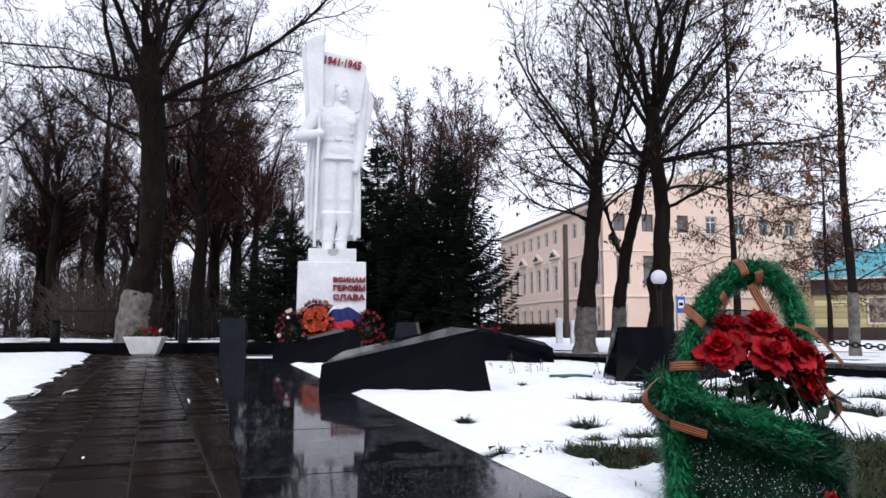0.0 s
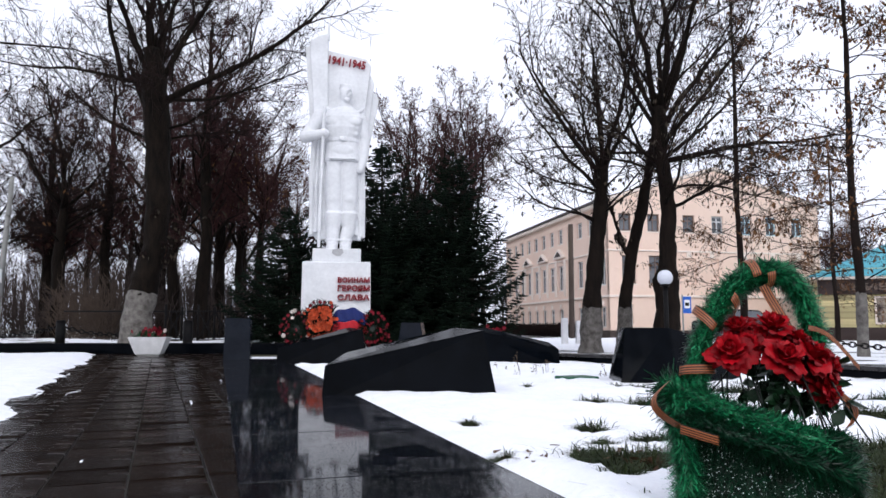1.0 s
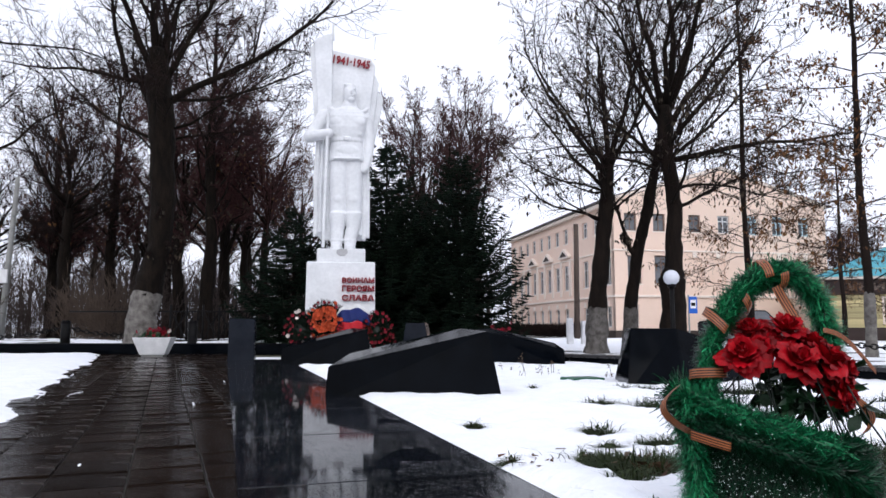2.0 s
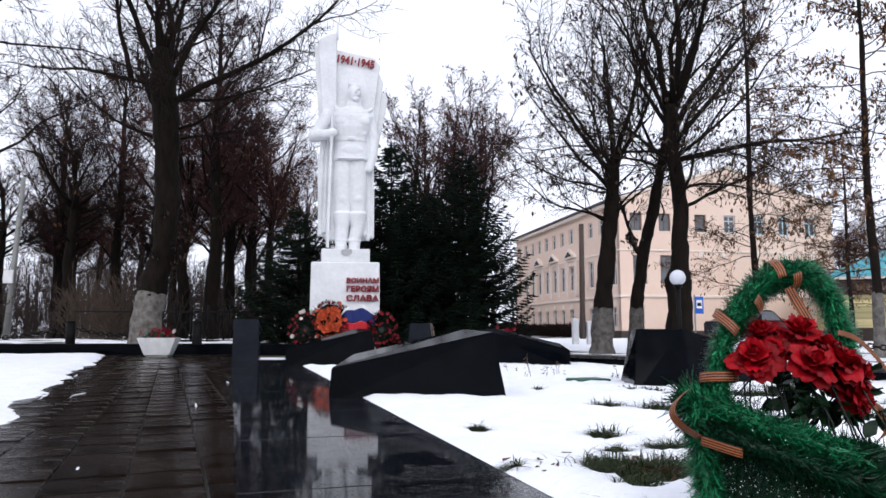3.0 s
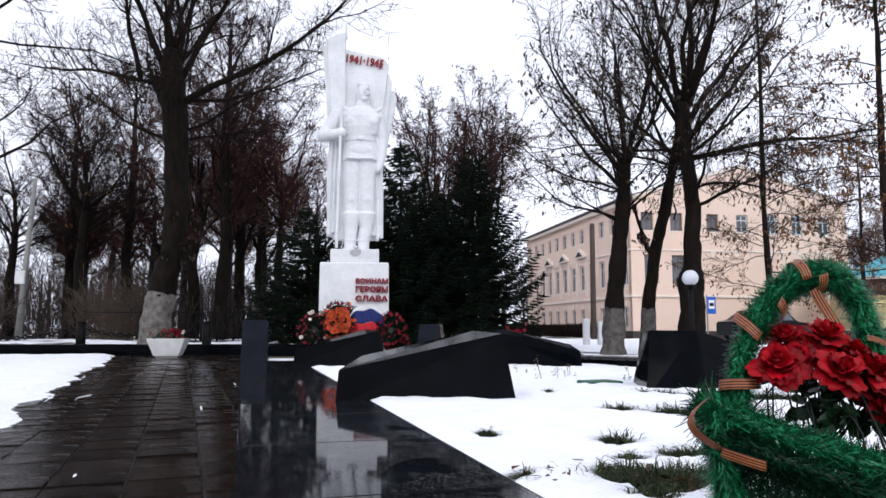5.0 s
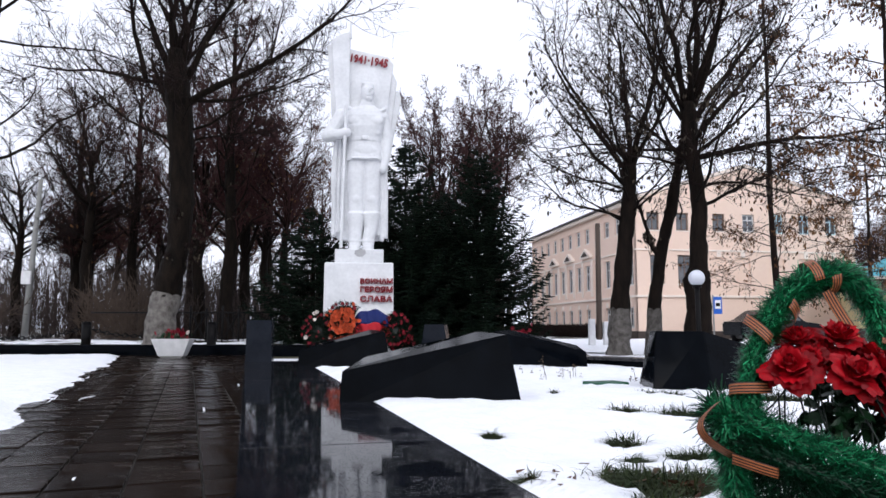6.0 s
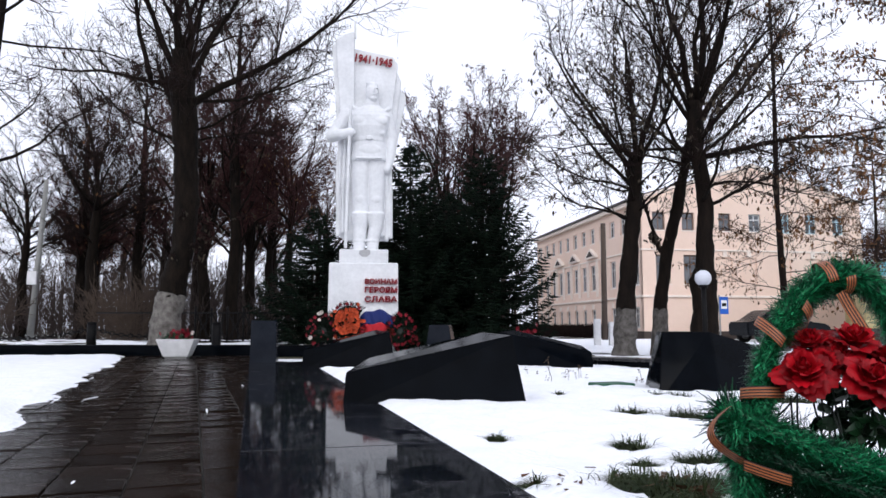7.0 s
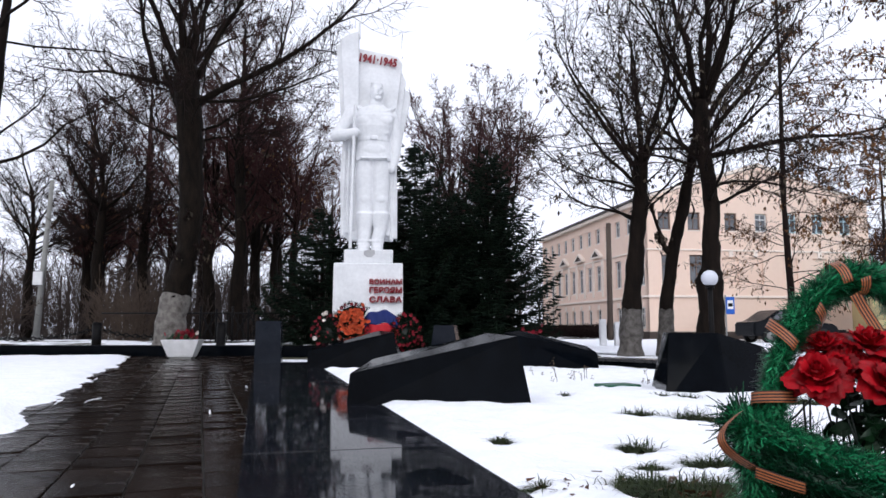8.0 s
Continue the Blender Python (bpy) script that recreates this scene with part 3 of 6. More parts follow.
long_stone(pose(-0.17, 6.45, 0, 0, 0, -3), "polished black granite wedge lying in the snow")
long_stone(pose(-1.80, 12.2, 0, 0, 0, 2), "polished black granite wedge before the pedestal")
ob = long_stone(pose(1.35, 11.4, 0, 0, 0, 0), "black granite wedge falling towards the lawn's border")
ob.matrix_basis = pose(1.30, 11.2, 0, 0, 0, 4) @ Matrix.Diagonal((-1.0, 0.4, 1, 1))
block = bmesh.new()
bl = [(-0.50, -0.42, -0.05), (0.06, -0.52, -0.05), (1.0, 0.0, -0.05), (0.9, 0.5, -0.05), (-0.42, 0.45, -0.05)]
tp = [(-0.36, -0.10, 0.60), (0.10, -0.14, 0.60), (0.62, 0.06, 0.46), (0.58, 0.36, 0.46), (-0.30, 0.32, 0.60)]
va, vb = [block.verts.new(p) for p in bl], [block.verts.new(p) for p in tp]
block.faces.new(va[::-1])
block.faces.new(vb)
for i in range(5):
    block.faces.new((va[i], va[(i + 1) % 5], vb[(i + 1) % 5], vb[i]))
bmesh.ops.recalc_face_normals(block, faces=block.faces)
bmesh.ops.bevel(block, geom=list(block.edges), offset=0.008, segments=2, affect="EDGES")
ob = part("memorial_stone", block, M_SLAB, None)
ob.matrix_basis = pose(2.40, 7.35, 0)
tagged(ob, "black granite block with slanting sides in the snow", "memorial stone", "stones round the lawn")
wedge("stele", pose(-3.53, 13.1, 0, 0, 0, 6), [(-0.235, -0.02), (0.235, -0.02), (0.225, 0.765), (-0.225, 0.77)], 0.28, "upright black granite stele at the band's end")
wedge("memorial_stone", pose(-0.30, 13.4, 0, 0, 0, -12), [(-0.30, -0.03), (0.30, -0.03), (0.17, 0.69), (-0.2, 0.69)], 0.30, "small dark grey stone near the spruces")


# ---- trees ----
def wander(p, d, length, n, rng, bend=0.12, lift=0.05):
    pts = [Vector(p)]
    d = Vector(d).normalized()
    for _ in range(n):
        d = (d + Vector((rng.gauss(0, bend), rng.gauss(0, bend), rng.gauss(0, bend) + lift))).normalized()
        pts.append(pts[-1] + d * (length / n))
    return pts


def tilt_away(d, angle, spin):
    u, w = frame_of(d)
    return (d * math.cos(angle) + (u * math.cos(spin) + w * math.sin(spin)) * math.sin(angle)).normalized()


class Crown:
    """Limbs, twigs and what hangs on them, grown from a trunk."""
    def __init__(self, seed, kids=(6, 6, 5), ratio=(0.55, 0.5, 0.5), spread=(0.6, 0.7, 0.8), lift=0.05, leaf=0.0, leaf_size=0.05, thin=0.0065, droop=0.0):
        self.rng = random.Random(seed)
        self.limb, self.twig, self.leaf = Tubes(), Tubes(), Tubes()
        self.kids, self.ratio, self.spread, self.lift = kids, ratio, spread, lift
        self.leafy, self.leaf_size, self.thin, self.droop = leaf, leaf_size, thin, droop

    def grow(self, p, d, length, r, level=0):
        r *= 0.66 if level == 0 else 1
        rng = self.rng
        last = level == len(self.kids)
        n = 1 if last else (6, 4, 2, 2)[min(level, 3)]
        pts = wander(p, d, length, n, rng, 0.145 + 0.04 * level, self.lift - self.droop * (level > 1))
        tip = max(self.thin, r * 0.2)
        radii = [r + (tip - r) * i / n for i in range(n + 1)]
        if level == 0:
            self.limb.add(pts, radii, 7)
        elif last or level > 1:
            self.twig.spike(pts, r * 1.15)
        else:
            self.twig.add(pts, radii, 4 if level == 1 else 3, cap=False)
        if level < len(self.kids):
            k = self.kids[level]
            for i in range(k):
                f = 0.22 + 0.78 * (i + rng.random() * 0.8) / k
                x = min(f, 0.999) * n
                j = int(x)
                q = pts[j].lerp(pts[j + 1], x - j)
                dd = (pts[j + 1] - pts[j]).normalized()
                nd = tilt_away(dd, self.spread[level] * rng.uniform(0.6, 1.3), rng.uniform(0, 6.28))
                rad = radii[j] * 0.42
                self.grow(q, nd, length * self.ratio[level] * rng.uniform(0.6, 1.2) * (1.15 - 0.5 * f), max(rad, self.thin), level + 1)
        elif self.leafy and rng.random() < self.leafy:
            for _ in range(rng.randint(1, 3)):
                c = pts[-1] + Vector((rng.gauss(0, 0.05), rng.gauss(0, 0.05), -rng.uniform(0.0, 0.12)))
                s = self.leaf_size * rng.uniform(0.6, 1.4)
                u = Vector((rng.gauss(0, 0.5), rng.gauss(0, 0.5), -1)).normalized() * s
                w = Vector((rng.gauss(0, 1), rng.gauss(0, 1), rng.gauss(0, 0.4))).normalized() * s
                self.leaf.quad(c, u, w)


def barky(v, r):
    """A trunk's surface, pushed in and out by lumps and by upright ridges of bark."""
    lump = Vector((noise.noise(v * 2.5), noise.noise(v * 2.5 + Vector((9, 0, 0))), 0)) * (0.07 if r > 0.4 else 0.05)
    q = Vector((v.x * 14, v.y * 14, v.z * 1.8))
    ridge = Vector((noise.noise(q), noise.noise(q + Vector((5, 0, 0))), 0)) * 0.025
    return v + (lump + ridge) * min(1, r * 3)


def tree(m, trunk, radii, limbs, crown, label, bark=None, twig=None, leaf=None, lime=0.0, group="", sides=22, rough=0.06, wash=None):
    """A bare tree: bent trunk, limbs from points on it, and its twigs. limbs: x, y, z of the start, direction, length, radius."""
    e = thing("tree", m, label, "tree", group)
    rng = crown.rng
    t = Tubes()
    pts = [Vector(p) for p in trunk]
    dense, rad = [], []
    for i in range(len(pts) - 1):
        for k in range(9):
            f = k / 9
            dense.append(pts[i].lerp(pts[i + 1], f))
            rad.append((radii[i] + (radii[i + 1] - radii[i]) * f) * (1 + rng.uniform(-rough, rough)))
    dense.append(pts[-1])
    rad.append(radii[-1])
    t.add(dense, rad, sides)
    t.v = [barky(v, rad[0]) for v in t.v]
    t.obj("trunk", bark or M_BARK, e)
    if lime:
        lt = Tubes()
        idx = [i for i, v in enumerate(dense) if v.z <= lime]
        lt.add([dense[i] for i in idx], [rad[i] + 0.006 for i in idx], sides, cap=False)
        lt.v = [barky(v, rad[0]) + Vector((0, 0, rng.uniform(-0.02, 0.05) if v.z > lime - 0.2 else 0)) for v in lt.v]
        lt.obj("limewash", wash or M_LIME, e, "flaking pale limewash round the foot")
    for x, y, z, d, ln, r in limbs:
        crown.limb = Tubes()
        crown.grow((x, y, z), d, ln, r)
        crown.limb.obj("bough", bark or M_BARK, e)
    crown.twig.obj("crown", twig or M_TWIG, e)
    if crown.leaf.v:
        crown.leaf.obj("foliage", leaf or M_KEYS, e, "last dry leaves and seed bunches", smooth=False)
    return e


def fan(rng, n, z0, z1, x, y, up, length, r, bias=(0, 0)):
    """n limbs round a trunk between two heights, leaning outward."""
    out = []
    for i in range(n):
        a = 2 * math.pi * (i + rng.random() * 0.7) / n
        z = z0 + (z1 - z0) * rng.random()
        out.append((x, y, z, (math.cos(a) + bias[0], math.sin(a) + bias[1], up * rng.uniform(0.6, 1.5)), length * rng.uniform(0.7, 1.15), r * rng.uniform(0.7, 1.1)))
    return out


R = random.Random(11)
# big pollarded tree beside the planter
tree(pose(-6.83, 17.2, 0.1), [(-0.26, 0, -0.1), (-0.22, 0, 0.9), (-0.08, 0, 1.7), (0.10, 0, 2.5), (0.14, 0, 3.6), (0.08, 0, 4.8), (0.02, 0, 5.8), (-0.10, 0, 6.7), (-0.16, 0, 7.5)], [0.405, 0.345, 0.31, 0.28, 0.30, 0.27, 0.33, 0.30, 0.20],
     [(-0.15, 0, 5.9, (-0.95, 0.1, 0.95), 2.2, 0.15), (-0.9, 0, 6.75, (-0.35, 0.1, 1.3), 3.6, 0.11), (-0.3, 0, 7.0, (-0.45, 0.1, 1.2), 3.6, 0.13), (-0.2, 0, 7.3, (-0.12, -0.2, 1.3), 3.4, 0.12), (0.0, 0, 7.1, (0.32, 0.2, 1.3), 4.0, 0.14),
      (0.1, 0, 6.7, (0.5, -0.1, 1.1), 4.0, 0.13), (0.15, 0, 6.1, (1.08, -0.1, 0.95), 5.2, 0.15), (0.2, 0, 6.2, (1.35, 0.1, -0.22), 4.0, 0.08), (0.15, 0, 5.4, (1.2, 0.5, 0.3), 3.6, 0.06), (-0.2, 0, 6.6, (-1.3, 0.1, 0.5), 4.4, 0.09),
      (-0.2, 0, 5.2, (-1.2, 0.3, 0.25), 3.6, 0.06), (-0.1, 0, 7.2, (0.12, 0.3, 1.4), 3.6, 0.11)]
     + fan(R, 8, 6.5, 7.5, -0.1, 0, 1.8, 4.0, 0.08) + fan(R, 5, 4.5, 7.0, 0, 0, 0.6, 3.2, 0.05) + fan(R, 9, 1.8, 4.5, 0.08, 0, 0.5, 0.5, 0.014),
     Crown(1, kids=(10, 8, 5), ratio=(0.46, 0.55, 0.6), leaf=0.02, leaf_size=0.04), "huge pollarded tree with gnarled dark trunk and limewashed foot", lime=1.35, rough=0.05)

# three ash trees in a row on the verge
tree(pose(3.93, 17.0, 0), [(0.0, 0, -0.1), (0.05, 0, 1.2), (0.2, 0, 2.5), (0.33, 0, 3.6), (0.38, 0, 4.6)], [0.29, 0.22, 0.18, 0.165, 0.15],
     [(0.3, 0, 4.4, (-0.55, 0, 1.2), 3.6, 0.11), (0.4, 0, 4.6, (0.05, 0, 1.4), 4.2, 0.12), (0.4, 0, 4.5, (0.35, 0.2, 1.2), 3.8, 0.11), (0.3, 0, 4.0, (-1.0, 0.1, 0.8), 3.4, 0.08), (0.3, 0, 3.2, (-1.1, -0.2, 0.25), 2.8, 0.06), (0.35, 0, 4.3, (-0.25, -0.2, 1.4), 3.8, 0.10)]
     + fan(R, 4, 4.2, 4.6, 0.36, 0, 1.5, 4.4, 0.09) + fan(R, 5, 3.0, 4.6, 0.33, 0, 0.6, 2.8, 0.05) + fan(R, 5, 2.6, 4.4, 0.33, 0, 0.15, 3.2, 0.05, (-0.4, 0)), Crown(2, kids=(8, 6, 4), ratio=(0.5, 0.55, 0.6), leaf=0.15, leaf_size=0.06, lift=0.07), "ash tree with seed bunches and limewashed foot", lime=1.15, wash=M_LIME_OLD, group="trees on the verge")
tree(pose(4.85, 17.4, 0), [(0.0, 0, -0.1), (0.05, 0, 1.2), (0.25, 0, 2.4), (0.55, 0, 3.6), (0.9, 0, 5.2), (1.1, 0, 6.6)], [0.22, 0.16, 0.135, 0.135, 0.10, 0.08],
     [(0.25, 0, 2.4, (-0.9, 0, 0.6), 0.55, 0.16), (-0.05, 0, 2.7, (-0.1, 0, 1.2), 1.5, 0.08), (1.05, 0, 6.4, (0.15, 0, 1.3), 3.6, 0.11), (1.0, 0, 5.8, (-0.4, 0.1, 1.2), 3.2, 0.09), (0.8, 0, 4.8, (-0.7, 0.2, 0.9), 3.0, 0.07), (1.0, 0, 6.0, (0.8, 0.1, 1.0), 3.0, 0.08)]
     + fan(R, 3, 5.5, 6.5, 1.0, 0, 1.6, 3.6, 0.07) + fan(R, 4, 3.2, 6.4, 0.75, 0, 0.8, 2.6, 0.045), Crown(3, kids=(8, 6, 4), ratio=(0.5, 0.55, 0.6), leaf=0.15, leaf_size=0.06, lift=0.07), "leaning forked ash with a burl and limewashed foot", lime=1.15, wash=M_LIME_OLD, group="trees on the verge")
tree(pose(5.50, 16.0, 0), [(-0.1, 0, -0.1), (0.0, 0, 1.0), (-0.02, 0, 1.7), (0.02, 0, 2.0), (0.1, 0, 3.4), (-0.05, 0, 4.8), (-0.05, 0, 5.8)], [0.30, 0.27, 0.28, 0.20, 0.175, 0.18, 0.16],
     [(-0.1, 0, 5.6, (-0.35, 0, 1.3), 4.6, 0.13), (0, 0, 5.8, (0.0, 0, 1.4), 4.8, 0.14), (0.05, 0, 5.7, (0.3, 0.1, 1.3), 4.6, 0.13), (0.1, 0, 5.4, (0.65, 0, 1.2), 4.4, 0.12), (0.1, 0, 5.0, (1.3, 0, 0.85), 4.4, 0.10), (0.1, 0, 4.5, (1.3, -0.1, 0.35), 4.4, 0.11),
      (-0.15, 0, 5.3, (-0.8, 0.1, 1.1), 3.8, 0.09), (-0.1, 0, 4.4, (-1.1, 0, 0.4), 3.2, 0.07), (0.1, 0, 3.8, (1.2, -0.3, 0.0), 2.6, 0.05), (0.0, 0, 5.7, (-0.15, -0.3, 1.4), 4.2, 0.11)]
     + fan(R, 3, 5.2, 5.8, -0.03, 0, 1.3, 5.0, 0.09) + fan(R, 4, 2.8, 5.6, 0.02, 0, 0.5, 3.0, 0.05) + fan(R, 6, 3.0, 5.5, 0.02, 0, 0.2, 3.8, 0.07), Crown(4, kids=(8, 6, 5), ratio=(0.48, 0.55, 0.6), leaf=0.12, leaf_size=0.06, lift=0.06), "thick old ash with hollow swollen foot", group="trees on the verge")
# slender larches with brown needles left on
for x, y, h, seed, bias in ((9.05, 20.0, 11.5, 5, -0.2), (9.25, 14.8, 10.0, 6, 0.1), (17.6, 30.0, 9.0, 15, 0.0)):
    rr = random.Random(seed)
    cr = Crown(seed, kids=(12, 7), ratio=(0.36, 0.45), spread=(0.7, 0.8), lift=-0.02, leaf=0.50, leaf_size=0.05, thin=0.005, droop=0.10)
    lim = []
    for i in range(46):
        z = 1.6 + (h - 2.0) * (i / 46) ** 0.9
        a = rr.uniform(0, 6.28)
        lim.append((0.12 * math.sin(z), 0, z, (math.cos(a), math.sin(a), rr.uniform(-0.1, 0.5)), (1 - z / h * 0.75) * rr.uniform(2.0, 3.8), 0.024))
    tree(pose(x, y, 0), [(0, 0, -0.1), (0.03, 0, 1.5), (-0.05, 0, h * 0.35), (0.05, 0, h * 0.7), (0.02, 0, h)], [0.12, 0.095, 0.078, 0.05, 0.012], lim, cr,
         "slender larch with rusty needles still hanging", bark=M_BARK2, leaf=M_LEAF_DRY, lime=1.4 if y < 16 else 0, group="larches")

# tall old trees behind the kerb, on the park side
proto = []
for s, (h, r, red) in enumerate([(9.5, 0.27, 0), (12.0, 0.27, 1), (11.0, 0.24, 1)]):
    rr = random.Random(30 + s)
    cr = Crown(40 + s, kids=(10, 7, 5), ratio=(0.46, 0.55, 0.6), spread=(0.55, 0.65, 0.8), leaf=0.035 if red else 0.01, leaf_size=0.06, thin=0.006, lift=0.05)
    lim = []
    for i in range(25):
        main = i < 8
        z = h * (rr.uniform(0.34, 0.62) if main else rr.uniform(0.36, 0.72))
        a = 2.4 * i + rr.uniform(-0.4, 0.4)
        up = rr.uniform(1.0, 2.0) if main else rr.uniform(0.3, 1.1)
        lim.append((0, 0, z, (math.cos(a), math.sin(a), up), h * (0.36 if main else 0.24) * rr.uniform(0.75, 1.1), 0.10 if main else 0.05))
    proto.append(tree(pose(0, 0, 0), [(0, 0, -0.15), (0.05, 0.0, 1.5), (-0.05, 0.05, h * 0.3), (0.08, 0, h * 0.5), (0, 0, h * 0.72)], [r, r * 0.8, r * 0.72, r * 0.5, 0.03], lim, cr,
                      "tall bare old park tree with dense reddish twigs" if red else "tall bare dark park tree", bark=M_BARK, twig=M_TWIG_RED if red else M_TWIG, leaf=M_LEAF_DRY, group="park trees"))
# a narrower kind with an egg-shaped crown, thick with fine twigs
rr = random.Random(39)
h = 11.6
cr = Crown(49, kids=(11, 7, 5), ratio=(0.44, 0.52, 0.6), spread=(0.6, 0.7, 0.85), leaf=0.06, leaf_size=0.05, thin=0.0065, lift=0.06)
lim = []
for i in range(34):
    f = (i + rr.random()) / 34
    z = h * (0.24 + 0.66 * f)
    a = 2.4 * i + rr.uniform(-0.4, 0.4)
    reach = h * 0.30 * math.sin(math.pi * (0.20 + 0.68 * f)) * rr.uniform(0.7, 1.15)
    lim.append((0, 0, z, (math.cos(a), math.sin(a), rr.uniform(0.7, 1.5)), reach, 0.075 - 0.04 * f))
proto.append(tree(pose(0, 0, 0), [(0, 0, -0.15), (0.06, 0, 1.5), (-0.06, 0.05, h * 0.3), (0.1, 0, h * 0.55), (0.02, 0, h * 0.78), (0.05, 0, h * 0.95)], [0.27, 0.22, 0.20, 0.15, 0.08, 0.02], lim, cr,
                  "tall upright bare tree thick with reddish twigs", bark=M_BARK, twig=M_TWIG_RED, leaf=M_KEYS, group="park trees"))
# a forked kind: a short trunk that parts into many steep limbs
rr = random.Random(52)
h = 11.2
cr = Crown(53, kids=(12, 7, 5), ratio=(0.28, 0.48, 0.55), spread=(0.6, 0.75, 0.85), leaf=0.32, leaf_size=0.045, thin=0.009, lift=0.05)
lim = []
for i in range(17):
    a = 2.4 * i + rr.uniform(-0.4, 0.4)
    z = h * rr.uniform(0.26, 0.52)
    lim.append((0, 0, z, (math.cos(a), math.sin(a), rr.uniform(1.4, 3.2)), min(h * 0.56, (h - z) * 0.86) * rr.uniform(0.7, 1.05), 0.12 if i < 6 else 0.07))
proto.append(tree(pose(0, 0, 0), [(0, 0, -0.15), (0.05, 0, 1.5), (-0.08, 0.05, h * 0.28), (0.06, 0, h * 0.42), (0.2, 0, h * 0.60)], [0.26, 0.21, 0.19, 0.15, 0.06], lim, cr,
                  "bare forked tree with a full reddish-brown crown", bark=M_BARK, twig=M_TWIG_RED, leaf=M_BUDS, group="park trees"))
spots = [(0, -13.6, 26, 1.05, 0), (4, -9.2, 25.5, 1.0, 40), (3, -7.65, 24, 1.05, 200), (2, -6.1, 25.5, 0.82, 80), (4, -8.6, 29, 1.1, 310), (3, -15.6, 29, 0.92, 140), (3, -13.0, 28.5, 1.0, 75),
         (0, -15.5, 30, 0.8, 150), (2, -17.5, 33, 0.75, 30), (1, -13.8, 34, 0.85, 290), (0, -4.2, 34, 0.7, 20), (2, -9.4, 36, 0.95, 170), (1, -20.0, 38, 0.8, 60),
         (0, -16.8, 27, 0.85, 10), (2, -8.3, 31, 1.0, 15), (1, -14.6, 39, 0.95, 15), (2, -12.4, 40, 1.0, 75), (1, -18.5, 44, 1.0, 111), (2, -22.5, 43, 0.9, 222), (1, -24, 50, 1.0, 10), (2, -15, 50, 1.1, 130), (1, -9, 48, 1.1, 260), (4, -0.55, 27.5, 1.0, 30), (4, 1.5, 28.5, 1.04, 140), (1, 28, 54, 0.95, 50), (2, 31, 52, 0.9, 80), (0, 34, 56, 1.0, 10), (2, 37, 50, 0.85, 300), (0, -2.4, 36, 0.8, 100)]
for k, (i, x, y, s, a) in enumerate(spots):
    m = pose(x, y, 0, 0, 0, a) @ Matrix.Diagonal((s, s, s, 1))
    ob = copy_thing(proto[i], m)
    ob.matrix_basis = m
for e in proto:
    for o in (*e.children_recursive, e):
        bpy.data.objects.remove(o)
# a slim tree beside the path
tree(pose(-8.75, 12.6, 0), [(0, 0, -0.1), (0.05, 0, 2.5), (0.2, 0, 6), (0.35, 0, 9)], [0.12, 0.10, 0.08, 0.05], fan(random.Random(8), 13, 3.5, 8.5, 0.1, 0, 0.45, 3.6, 0.05, (0.35, 0)),
     Crown(9, kids=(8, 6, 4), ratio=(0.45, 0.5, 0.5), spread=(0.7, 0.8, 0.8), lift=0.0), "slim bare tree with long side branches", bark=M_BARK)

# bushes along the kerb
for x, y, h, n, seed in ((-14.6, 21.5, 2.0, 36, 61), (-10.0, 22.0, 2.4, 40, 62), (-17.5, 23, 1.8, 30, 63), (-12.0, 24.0, 2.0, 30, 64)):
    e = thing("bush", pose(x, y, 0.1), "leafless brown bush of many thin stems", "bush", "bushes by the kerb")
    cr = Crown(seed, kids=(6, 4), ratio=(0.5, 0.5), spread=(0.5, 0.6), thin=0.006, lift=0.06)
    rr = cr.rng
    for i in range(n):
        cr.grow((rr.gauss(0, 0.2), rr.gauss(0, 0.2), -0.05), (rr.gauss(0, 0.5), rr.gauss(0, 0.5), 1.1), h * rr.uniform(0.5, 1.0), 0.014)
    cr.limb.v, cr.limb.f, base = cr.limb.v + cr.twig.v, cr.limb.f + [tuple(i + len(cr.limb.v) for i in f) for f in cr.twig.f], 0
    cr.limb.obj("brushwood", M_BRUSH, e)


